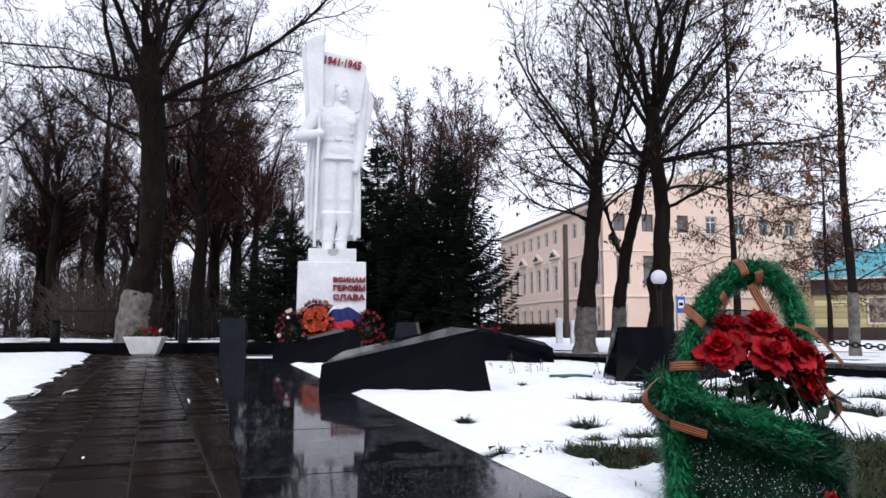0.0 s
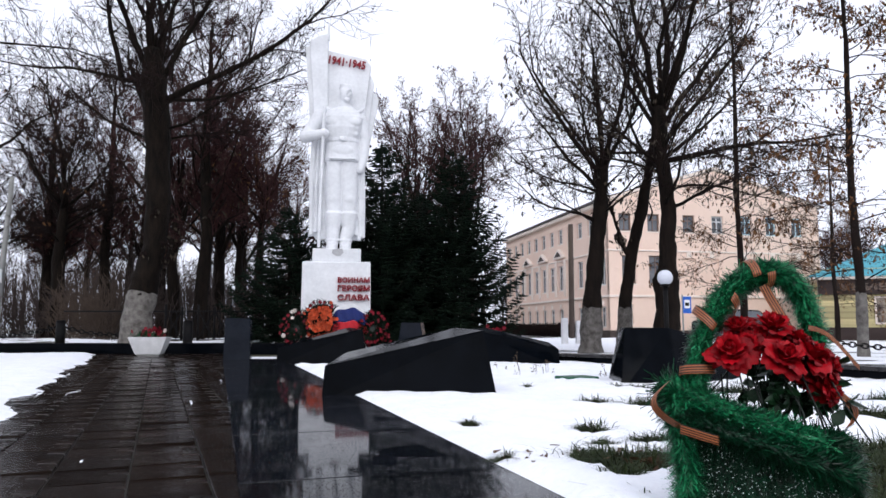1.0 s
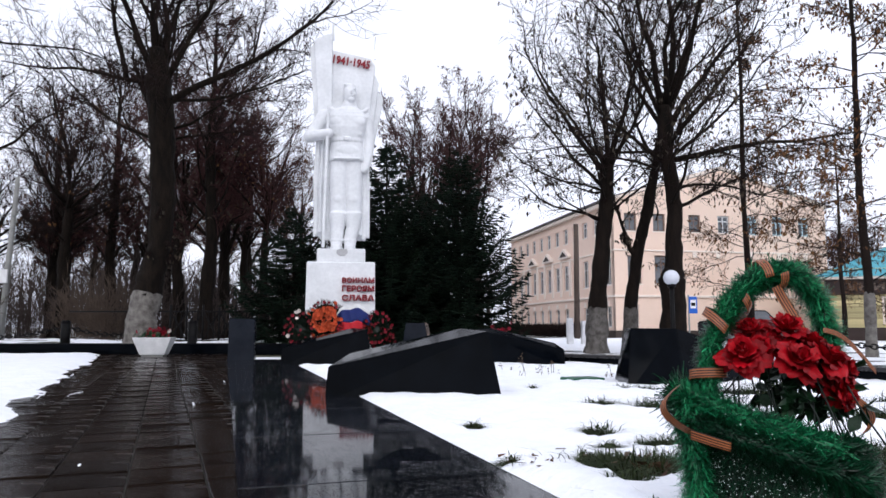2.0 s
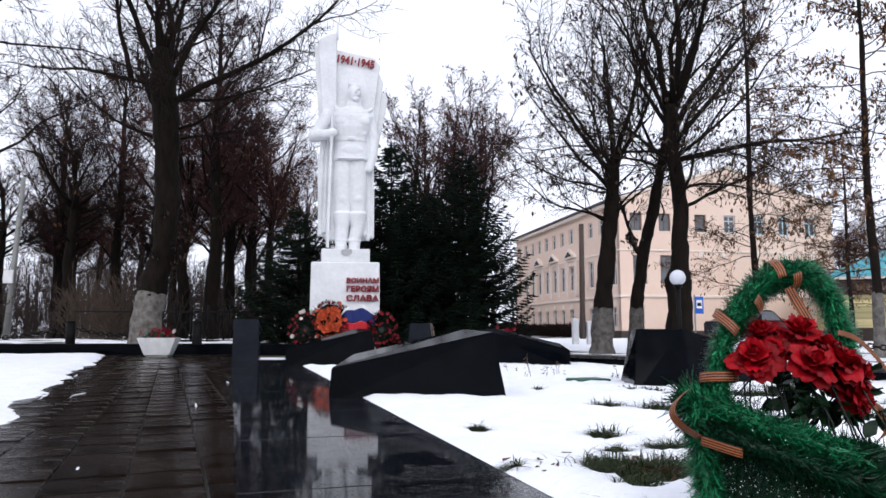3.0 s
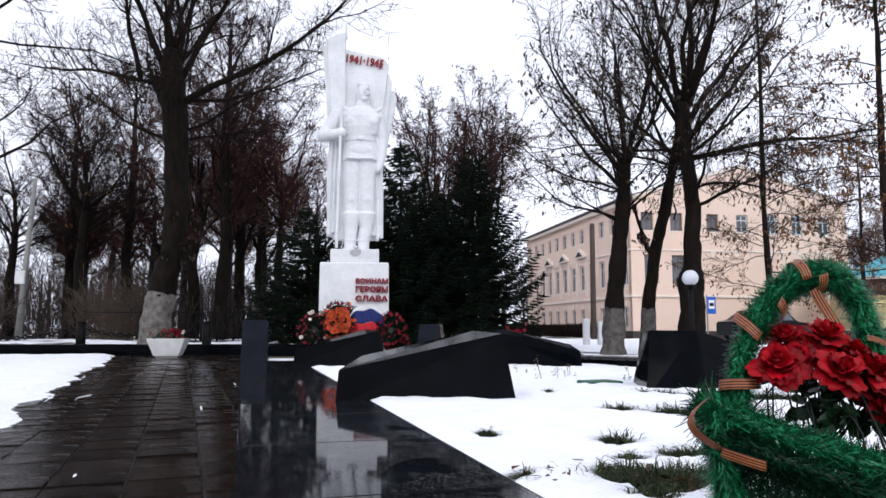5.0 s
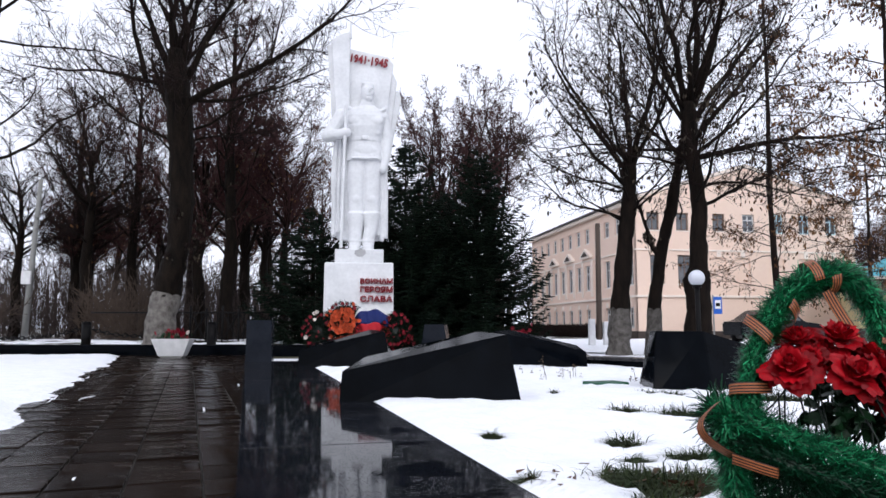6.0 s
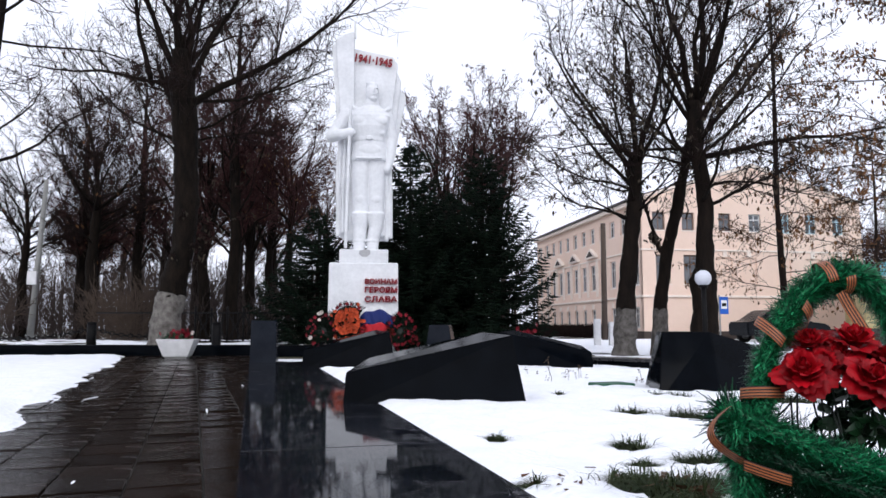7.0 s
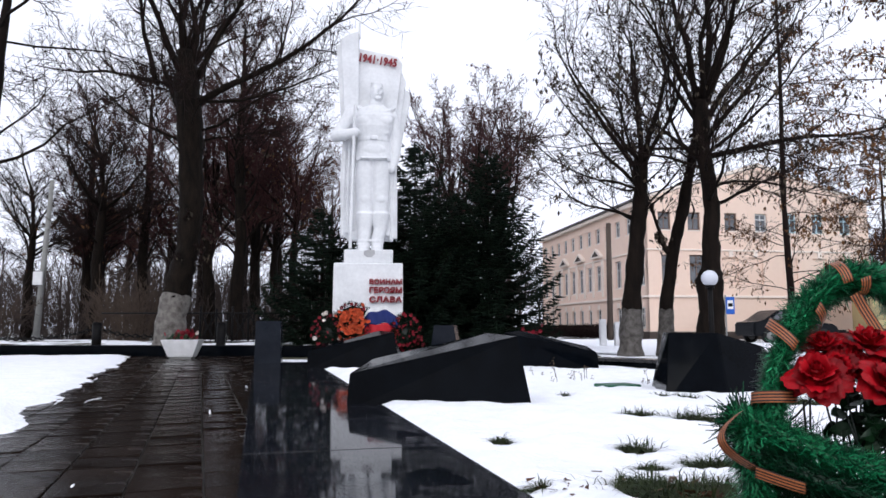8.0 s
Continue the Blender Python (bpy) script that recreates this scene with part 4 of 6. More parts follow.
def spruce(m, h, w, seed, label, skirt=0.3):
    """A spruce: trunk, whorls of boughs that sag and lift their tips, flat sprays of needle-clad twigs with hanging ones below."""
    e = thing("spruce", m, label, "spruce", "spruces behind the monument")
    rod("trunk", (0, 0, -0.1), (0, 0, h), 0.02 * h, M_BARK, e, 10, 0.01)
    rng = random.Random(seed)
    T, wood = Tubes(), Tubes()

    def sprig(c, d, ln, th):
        """One needle-clad twig: a flattened spindle."""
        d = d.normalized()
        lat = d.cross(Vector((0, 0, 1)))
        lat = (lat.normalized() if lat.length > 0.01 else Vector((1, 0, 0))) * th
        b = len(T.v)
        mid = c + d * ln * 0.4
        T.v += [c, mid + lat, mid - lat, c + d * ln, mid + Vector((0, 0, th * 0.7)), mid - Vector((0, 0, th * 0.9))]
        T.f += [(b, b + 1, b + 4), (b + 1, b + 3, b + 4), (b + 3, b + 2, b + 4), (b + 2, b, b + 4), (b, b + 5, b + 1), (b + 1, b + 5, b + 3), (b + 3, b + 5, b + 2), (b + 2, b + 5, b)]

    z = skirt
    while z < h - 0.15:
        f = z / h
        reach = w * (1 - f) ** 0.8 * (0.85 if z < 0.8 else 1) + 0.06
        n = 11 if f < 0.6 else 7
        a0 = rng.uniform(0, 6.28)
        for k in range(n):
            a = a0 + 6.28 * k / n + rng.gauss(0, 0.18)
            L = reach * rng.choice((0.7, 0.85, 1.0, 1.0, 1.12)) * rng.uniform(0.85, 1.1)
            d = Vector((math.cos(a), math.sin(a), 0))
            side = Vector((-d.y, d.x, 0))
            zb = z + rng.gauss(0, 0.06)
            rise = 0.35 * f + rng.gauss(0, 0.05)
            nodes = max(4, int(L / 0.085))
            way = [Vector((0, 0, zb)) + d * L * t + Vector((0, 0, L * (rise * t - 0.30 * math.sin(t * 2.3) * (1 - 0.6 * f) + 0.26 * t * t))) for t in [j / nodes for j in range(nodes + 1)]]
            wood.spike(way, 0.012 + 0.008 * L)
            for j in range(1, nodes + 1):
                t = j / nodes
                if t < 0.18:
                    continue
                ln = (0.12 + 0.30 * min(1.0, L) * (1 - 0.62 * t)) * rng.uniform(0.7, 1.2)
                for sg in (-1, 1):
                    v = side * sg * rng.uniform(0.7, 1.0) + d * rng.uniform(0.5, 0.9) + Vector((0, 0, rng.uniform(-0.35, 0.1)))
                    sprig(way[j], v, ln, 0.030)
                    if ln > 0.2:
                        sprig(way[j] + v.normalized() * ln * 0.5, v + side * sg * 0.5, ln * 0.6, 0.020)
                        sprig(way[j] + v.normalized() * ln * 0.4, v + d * 0.8, ln * 0.6, 0.020)
                if rng.random() < 0.9:
                    sprig(way[j], Vector((rng.gauss(0, 0.3), rng.gauss(0, 0.3), -1)), ln * 0.8, 0.022)
            sprig(way[-1], way[-1] - way[-2], 0.14, 0.022)
        z += (0.20 + 0.10 * rng.random()) * (1.1 - 0.35 * f)
    for k in range(5):
        sprig(Vector((0, 0, h - 0.25)), Vector((rng.gauss(0, 0.25), rng.gauss(0, 0.25), 1)), 0.35, 0.022)
    wood.obj("branchwork", M_BARK, e)["kind"] = "stuff"
    T.obj("needle_sprays", M_SPRUCE, e, smooth=False)["kind"] = "stuff"
    return e


spruce(pose(-1.35, 20.0, 0), 5.9, 2.5, 71, "dark green spruce close behind the statue")
spruce(pose(0.72, 20.4, 0), 5.8, 2.4, 72, "broad dark green spruce with drooping boughs", 0.55)
spruce(pose(-0.4, 22.0, 0), 4.9, 2.5, 73, "dark spruce filling the gap between two others")
spruce(pose(-3.9, 19.7, 0), 3.95, 1.95, 74, "young spruce beside the pedestal", 0.5)

# thicket of brushwood behind the kerb
rr = random.Random(177)
cr = Crown(178, kids=(5, 4), ratio=(0.5, 0.5), spread=(0.5, 0.7), thin=0.007, lift=0.06)
for i in range(850):
    x = rr.uniform(-30, 1)
    y = rr.uniform(29, 44)
    cr.grow((x, y, -0.1), (rr.gauss(0, 0.3), rr.gauss(0, 0.3), 1.2), rr.uniform(1.4, 4.0), 0.022)
for i in range(420):
    cr.grow((rr.uniform(-24, -4), rr.uniform(25, 29), -0.1), (rr.gauss(0, 0.35), rr.gauss(0, 0.35), 1.2), rr.uniform(0.9, 2.4), 0.018)
cr.limb.f += [tuple(i + len(cr.limb.v) for i in f) for f in cr.twig.f]
cr.limb.v += cr.twig.v
ob = cr.limb.obj("thicket", M_TWIG_HAZED)
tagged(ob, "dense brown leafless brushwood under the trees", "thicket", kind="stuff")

# far woods closing the view
rr = random.Random(77)
cr = Crown(78, kids=(7, 5), ratio=(0.5, 0.5), spread=(0.5, 0.7), thin=0.02, lift=0.08)
for i in range(180):
    x = rr.uniform(-75, 8) if i % 3 else rr.uniform(8, 70)
    y = rr.uniform(55, 85) if x < 5 or x > 30 else rr.uniform(80, 100)
    h = rr.uniform(6, 10.5)
    cr.twig.add([Vector((x, y, -0.2)), Vector((x, y, h * 0.6))], [0.2, 0.1], 4, False)
    for k in range(5):
        cr.grow((x, y, h * rr.uniform(0.15, 0.5)), (rr.gauss(0, 0.6), rr.gauss(0, 0.6), 1), h * 0.55, 0.07, 1 if k % 2 else 0)
cr.limb.f += [tuple(i + len(cr.limb.v) for i in f) for f in cr.twig.f]
cr.limb.v += cr.twig.v
ob = cr.limb.obj("far_woods", M_TWIG_HAZED)
tagged(ob, "bare brown woods in the distance, tinted greyer for haze", "woods", kind="stuff")


# ---- the peach-coloured house ----
HX = pose(10.9, 42.0, 0, 0, 0, 10.8)  # corner; local y runs along the long front, local x along the gable front


def window(parent, m, w, h, frame_mat, sill=True, cross=True):
    """A recessed window: panes behind a frame with bars and a sill."""
    win = part("window", boxed(-w / 2 - 0.05, 0.10, -h / 2 - 0.05, w / 2 + 0.05, 0.16, h / 2 + 0.05), M_PLINTH, parent)
    win.matrix_basis = m
    bm = bmesh.new()
    t = 0.07
    box(bm, -w / 2, 0.02, -h / 2, -w / 2 + t, 0.09, h / 2)
    box(bm, w / 2 - t, 0.02, -h / 2, w / 2, 0.09, h / 2)
    box(bm, -w / 2 + t, 0.02, -h / 2, w / 2 - t, 0.09, -h / 2 + t)
    box(bm, -w / 2 + t, 0.02, h / 2 - t, w / 2 - t, 0.09, h / 2)
    if cross:
        box(bm, -0.03, 0.03, -h / 2 + t, 0.03, 0.085, h / 2 - t)
        box(bm, -w / 2 + t, 0.035, h * 0.16, -0.03, 0.08, h * 0.16 + 0.06)
        box(bm, 0.03, 0.035, h * 0.16, w / 2 - t, 0.08, h * 0.16 + 0.06)
    part("frame", bm, frame_mat, win)
    for x0, x1, z0, z1 in ((-w / 2 + t, -0.03, -h / 2 + t, h * 0.16), (0.03, w / 2 - t, -h / 2 + t, h * 0.16), (-w / 2 + t, -0.03, h * 0.16 + 0.06, h / 2 - t), (0.03, w / 2 - t, h * 0.16 + 0.06, h / 2 - t)):
        part("pane", boxed(x0, 0.055, z0, x1, 0.065, z1), M_PANE, win)
    if sill:
        part("sill", boxed(-w / 2 - 0.08, -0.10, -h / 2 - 0.07, w / 2 + 0.08, 0.02, -h / 2 - 0.005), M_TRIM, win)
    return win


def holed_wall(name, length, height, holes, thick, material, parent, m):
    """A wall of bricks of plaster left between openings: x0, z0, x1, z1 of each hole."""
    xs = sorted({0.0, length, *(h[0] for h in holes), *(h[2] for h in holes)})
    zs = sorted({-0.1, height, *(h[1] for h in holes), *(h[3] for h in holes)})
    solid = [[not any(h[0] <= (xa + xb) / 2 <= h[2] and h[1] <= (za + zb) / 2 <= h[3] for h in holes) for xa, xb in zip(xs, xs[1:])] for za, zb in zip(zs, zs[1:])]
    vs, fs, idx = [], [], {}

    def vert(x, y, z):
        k = (round(x, 4), y, round(z, 4))
        if k not in idx:
            idx[k] = len(vs)
            vs.append(Vector((x, y, z)))
        return idx[k]
    for j, (za, zb) in enumerate(zip(zs, zs[1:])):
        for i, (xa, xb) in enumerate(zip(xs, xs[1:])):
            if not solid[j][i]:
                continue
            fs.append((vert(xa, 0, za), vert(xb, 0, za), vert(xb, 0, zb), vert(xa, 0, zb)))
            fs.append((vert(xa, thick, za), vert(xa, thick, zb), vert(xb, thick, zb), vert(xb, thick, za)))
            if i == 0 or not solid[j][i - 1]:
                fs.append((vert(xa, 0, za), vert(xa, 0, zb), vert(xa, thick, zb), vert(xa, thick, za)))
            if i == len(xs) - 2 or not solid[j][i + 1]:
                fs.append((vert(xb, 0, za), vert(xb, thick, za), vert(xb, thick, zb), vert(xb, 0, zb)))
            if j == 0 or not solid[j - 1][i]:
                fs.append((vert(xa, 0, za), vert(xa, thick, za), vert(xb, thick, za), vert(xb, 0, za)))
            if j == len(zs) - 2 or not solid[j + 1][i]:
                fs.append((vert(xa, 0, zb), vert(xb, 0, zb), vert(xb, thick, zb), vert(xa, thick, zb)))
    ob = obj_from(name, vs, fs, material, parent)
    ob.matrix_basis = m
    return ob


house = thing("house", HX, "three-storey peach plastered old house with dark roof", "house")
LEN, WID, EAVE, RIDGE = 20.8, 14.7, 8.35, 10.45
long_m = pose(0, LEN, 0, 0, 0, -90)   # local x from the far end to the corner
wins, holes = [], []
bays = [0.95 + 1.72 * i for i in range(12)]
for i, x in enumerate(bays):
    for z, w, h, st in ((1.25, 0.72, 1.25, 0), (4.05, 0.85, 1.75, 1), (7.0, 0.78, 1.05, 2)):
        holes.append((x - w / 2, z - h / 2, x + w / 2, z + h / 2))
        wins.append((x, z, w, h, st))
holed_wall("wall", LEN, EAVE, holes, 0.35, M_FACADE, house, long_m)
for x, z, w, h, st in wins:
    window(house, long_m @ pose(x, 0.08, z), w - 0.02, h - 0.02, M_FRAME)
    if st == 0:
        part("keystone", boxed(-0.13, -0.07, 0.02, 0.13, 0.0, 0.34, taper=1.0, m=long_m @ pose(x, -0.002, z + h / 2)), M_TRIM, house)
# pilasters and pediments along the middle bays
for i in range(2, 9):
    x = bays[i] - 0.86
    part("pilaster", boxed(x - 0.15, -0.09, 2.75, x + 0.15, -0.002, 5.35, bevel=0.01, m=long_m), M_TRIM, house)
for i in (3, 5, 7):
    x = bays[i]
    bm = bmesh.new()
    prism(bm, [(x - 0.95, 5.45), (x + 0.95, 5.45), (x + 0.95, 5.58), (x, 6.12), (x - 0.95, 5.58)], -0.24, -0.002, m=long_m)
    ped_ = part("pediment", bm, M_TRIM, house)
    bm = bmesh.new()
    prism(bm, [(x - 0.66, 5.56), (x + 0.66, 5.56), (x, 5.95)], -0.262, -0.244, m=long_m)
    part("tympanum", bm, M_PLINTH, ped_)
gab_m = pose(0, 0, 0, 0, 0, 0)
holes, wins, niches = [], [], []
for x, z, w, h, fm in [(1.3, 4.1, 0.9, 1.75, M_BROWNFRAME), (3.1, 4.1, 0.95, 1.75, M_BROWNFRAME), (1.1, 7.0, 0.8, 1.1, M_BROWNFRAME), (3.0, 7.0, 0.8, 1.1, M_BROWNFRAME), (5.4, 7.0, 0.8, 1.1, M_BROWNFRAME),
                       (7.4, 7.0, 0.8, 1.1, M_FRAME), (9.4, 7.0, 0.75, 1.2, M_BLUEFRAME), (11.2, 7.0, 0.75, 1.2, M_BLUEFRAME), (13.1, 7.0, 0.75, 1.2, M_BLUEFRAME), (1.2, 1.4, 0.6, 1.2, M_FRAME)]:
    holes.append((x - w / 2, z - h / 2, x + w / 2, z + h / 2))
    wins.append((x, z, w, h, fm))
for x in (5.3, 6.9, 9.2, 11.2, 13.1):
    niches.append((x, 4.05, 1.0, 1.6))
    holes.append((x - 0.5, 3.25, x + 0.5, 4.85))
holed_wall("wall", WID, EAVE, holes, 0.35, M_FACADE, house, pose(0, -0.004, 0))
for x, z, w, h, fm in wins:
    window(house, pose(x, 0.076, z), w - 0.02, h - 0.02, fm)
for x, z, w, h in niches:
    part("blind_niche", boxed(x - w / 2, 0.10, z - h / 2, x + w / 2, 0.2, z + h / 2), M_FACADE, house)
    part("keystone", boxed(x - 0.13, -0.07, z + h / 2 + 0.03, x + 0.13, -0.006, z + h / 2 + 0.38), M_TRIM, house)
bm = bmesh.new()
prism(bm, [(0, EAVE + 0.002), (WID, EAVE + 0.002), (WID / 2, RIDGE)], -0.004, 0.34)
part("gable", bm, M_FACADE, house)
for m, ln in ((long_m, LEN), (pose(0, -0.004, 0), WID)):
    part("string_course", boxed(-0.08, -0.11, 2.42, ln + 0.09, -0.004, 2.56, bevel=0.02, m=m), M_TRIM, house)
    part("string_course", boxed(-0.04, -0.07, 5.22, ln + 0.05, -0.004, 5.32, bevel=0.015, m=m), M_TRIM, house)
    part("plinth", boxed(-0.06, -0.07, -0.1, ln + 0.07, -0.004, 0.42, m=m), M_PLINTH, house)
part("cornice", boxed(-0.1, -0.32, EAVE - 0.28, LEN + 0.1, -0.004, EAVE - 0.02, bevel=0.05, m=long_m), M_TRIM, house)
part("back_wall", boxed(0.0, LEN - 0.3, -0.1, WID, LEN, EAVE), M_FACADE, house)
part("back_wall", boxed(WID - 0.3, 0.4, -0.1, WID, LEN - 0.35, EAVE), M_FACADE, house)
bm = bmesh.new()
prism(bm, [(-0.45, EAVE - 0.02), (WID / 2, RIDGE + 0.12), (WID + 0.45, EAVE - 0.02), (WID + 0.45, EAVE + 0.1), (WID / 2, RIDGE + 0.26), (-0.45, EAVE + 0.1)], -0.03, LEN + 0.3)
part("roof", bm, M_ROOF, house)
bm = bmesh.new()
prism(bm, [(-0.1, EAVE - 0.04), (WID / 2, RIDGE + 0.06), (WID + 0.1, EAVE - 0.04), (WID + 0.1, EAVE + 0.11), (WID / 2, RIDGE + 0.27), (-0.1, EAVE + 0.11)], -0.07, -0.034)
part("bargeboard", bm, M_TRIM, house)

# dark hedge and low fence along the long front
hedge = Tubes()
rr = random.Random(91)
for i in range(9000):
    y = rr.uniform(0.5, LEN)
    c = Vector((-2.2 + rr.gauss(0, 0.3), y, rr.uniform(0.0, 0.62)))
    d = Vector((rr.gauss(0, 0.5), rr.gauss(0, 0.5), 0.9)).normalized()
    hedge.add([c, c + d * rr.uniform(0.15, 0.4)], [0.02, 0.008], 3, False)
ob = hedge.obj("hedge", M_TWIG, None)
ob.matrix_basis = HX
tagged(ob, "low dark clipped hedge along the house front", "hedge", kind="stuff")

# ---- the shop ----
SX = pose(20.1, 35.6, 0, 0, 0, -22)
shop = thing("shop", SX, "single-storey shop with yellow siding and teal roof", "shop")
SL = 22.0
part("wall", boxed(0, 0, -0.1, SL, 8, 2.95), M_SIDING, shop)
proto_board = boxed(0.0, -0.03, 0.0, SL, -0.004, 0.12, bevel=0.012)
me = part("siding_board", proto_board, M_SIDING, shop).data
first = shop.children[-1]
first.matrix_basis = pose(0, 0, 0.62)
for i in range(1, 12):
    again("siding_board", me, shop, pose(0, 0, 0.62 + 0.135 * i))
part("plinth", boxed(-0.05, -0.06, -0.1, SL, -0.035, 0.6), M_SIGNBAND, shop)
part("sign_band", boxed(-0.15, -0.35, 2.25, SL, -0.035, 3.0, bevel=0.02), M_SIGNBAND, shop)
ob = again("sign_lettering", lettering("УНИВЕРСАМ", 5.0, 0.36, 0.06), shop, pose(3.3, -0.385, 2.62))
ob.data.materials.append(M_SIGNTEXT)
part("soffit", boxed(-0.7, -0.85, 3.0, SL, 8.4, 3.12, bevel=0.02), M_TRIM, shop)
bm = bmesh.new()
v = [bm.verts.new(p) for p in ((-0.75, -0.9, 3.12), (SL, -0.9, 3.12), (SL, 8.5, 3.12), (-0.75, 8.5, 3.12), (4.2, 3.8, 5.3), (SL, 3.8, 5.3))]
for q in ((0, 1, 5, 4), (3, 0, 4), (2, 3, 4, 5), (1, 2, 5), (0, 3, 2, 1)):
    bm.faces.new([v[i] for i in q])
roof = part("roof", bm, M_TEAL, shop)
for i in range(40):
    f = i / 40
    x = 4.4 + f * (SL - 4.6)
    part("roof_seam", boxed(-0.02, 0, 0.0, 0.02, 5.15, 0.04, m=pose(x, -0.9, 3.125, 24.9, 0, 0)), M_TEAL, roof)
for x, pm in ((3.1, M_POSTER_DK), (5.9, M_POSTER), (8.8, M_POSTER)):
    p_ = part("poster_frame", boxed(x - 0.75, -0.09, 0.75, x + 0.75, -0.035, 2.15, bevel=0.01), M_TRIM, shop)
    part("poster", boxed(x - 0.66, -0.105, 0.84, x + 0.66, -0.094, 2.06), pm, p_)

# ---- poles, lamp and sign ----
lamp = thing("street_lamp", pose(4.10, 12.0, 0), "black post lamp with a milky white globe", "lamp")
rod("post", (0, 0, -0.05), (0, 0, 1.34), 0.04, M_IRON, lamp, 12)
rod("collar", (0, 0, 1.30), (0, 0, 1.345), 0.075, M_IRON, lamp, 12)
bm = bmesh.new()
ball(bm, (0, 0, 1.46), 0.135, 24, 16)
part("globe", bm, M_GLOBE, lamp, "milky white globe", smooth=True)

stop = thing("bus_stop_sign", pose(11.05, 30.0, 0), "blue and white bus stop sign on a pole", "sign")
rod("pole", (-0.12, 0.03, -0.05), (-0.12, 0.03, 2.0), 0.035, M_GREYPOLE, stop, 8)
part("board", boxed(-0.12, -0.02, 1.2, 0.24, 0.0, 1.92, bevel=0.006), M_BLUE, stop)
part("white_field", boxed(-0.06, -0.028, 1.42, 0.18, -0.022, 1.78), M_WHITE, stop)
part("pictogram", boxed(-0.03, -0.034, 1.52, 0.15, -0.029, 1.66, bevel=0.002), M_IRON, stop)

pole = thing("utility_pole", pose(5.29, 26.0, 0), "weathered wooden pole on a whitewashed concrete stub", "pole")
rod("shaft", (0.02, 0, 0.2), (0.05, 0, 4.45), 0.11, M_WOODPOLE, pole, 12, 0.09)
part("stub", boxed(-0.36, -0.14, -0.1, -0.14, 0.14, 0.95, bevel=0.02), M_CONCRETE, pole, "whitewashed concrete stub")
part("stub", boxed(0.17, -0.14, -0.1, 0.35, 0.14, 0.85, bevel=0.02), M_CONCRETE, pole, "whitewashed concrete stub")
pole = thing("concrete_pole", pose(-14.5, 24.0, 0), "slim grey concrete utility pole, slightly leaning", "pole")
rod("shaft", (-0.05, 0, -0.1), (0.20, 0, 5.75), 0.115, M_GREYPOLE, pole, 8, 0.07)
part("box", boxed(-0.16, -0.2, 2.1, 0.16, -0.12, 2.55, bevel=0.01), M_CONCRETE, pole)

# ---- kerb posts, chains and the iron fence ----
def bollard(x, y, h=0.55):
    b = thing("bollard", pose(x, y, 0.18), "short black iron bollard by the kerb", "bollard", "bollards along the kerb")
    rod("post", (0, 0, -0.1), (0, 0, h), 0.115, M_IRON, b, 14)
    rod("cap", (0, 0, h), (0, 0, h + 0.05), 0.125, M_IRON, b, 14, 0.09)


for x in (-9.14, -6.0, -13.0):
    bollard(x, 17.7)


def chain(p, q, sag, name="chain", link=0.11):
    c = thing(name, pose(0, 0, 0), "heavy black iron chain hanging slack", "chain", "chains")
    p, q = Vector(p), Vector(q)
    n = int((q - p).length / (link * 0.72))
    seg, rad = 10, link * 0.11
    t = Tubes()
    ring = [Vector((math.cos(a) * link * 0.30, 0, math.sin(a) * link * 0.5)) for a in [2 * math.pi * k / seg for k in range(seg + 1)]]
    t.add(ring, [rad] * (seg + 1), 5, False)
    me = None
    for i in range(n):
        f = (i + 0.5) / n
        pos = p.lerp(q, f) + Vector((0, 0, -4 * sag * f * (1 - f)))
        d = (q - p) / n + Vector((0, 0, -4 * sag * (1 - 2 * f) / n))
        m = Matrix.Translation(pos) @ d.to_track_quat("Z", "Y").to_matrix().to_4x4() @ pose(0, 0, 0, 0, 0, 90 * (i % 2))
        if me is None:
            ob = t.obj("link", M_IRON, c)
            me = ob.data
            ob.matrix_basis = m
        else:
            again("link", me, c, m)


chain((-9.02, 17.7, 0.6), (-7.2, 17.7, 0.5), 0.12, link=0.15)
chain((-12.9, 17.7, 0.6), (-9.26, 17.7, 0.6), 0.24, link=0.15)
for x, y in ((4.9, 9.5), (6.6, 7.3)):
    b = thing("chain_post", pose(x, y, 0), "short black post carrying the chain", "post", "chain posts")
    rod("post", (0, 0, -0.05), (0, 0, 0.62), 0.05, M_IRON, b, 10)
chain((4.9, 9.5, 0.55), (6.6, 7.3, 0.55), 0.2, link=0.10)

fence = thing("iron_fence", pose(-7.75, 20.8, 0.12), "black wrought-iron fence panels with crossed bars", "fence")
rod("top_rail", (-2.9, 0, 0.95), (3.4, 0, 0.95), 0.022, M_IRON, fence)
rod("bottom_rail", (0, 0, 0.12), (3.4, 0, 0.12), 0.018, M_IRON, fence)
for i in range(8):
    x = 0.05 + i * 0.475
    rod("post", (x, 0, -0.1), (x, 0, 1.08 if i % 2 else 1.15), 0.03, M_IRON, fence)
    if i < 7:
        rod("bar", (x, 0, 0.12), (x + 0.475, 0, 0.95), 0.02, M_IRON, fence, 5)
        rod("bar", (x + 0.475, 0, 0.12), (x, 0, 0.95), 0.02, M_IRON, fence, 5)
        for k in (0.16, 0.32):
            rod("bar", (x + k, 0, 0.12), (x + k, 0, 0.95), 0.015, M_IRON, fence, 5)


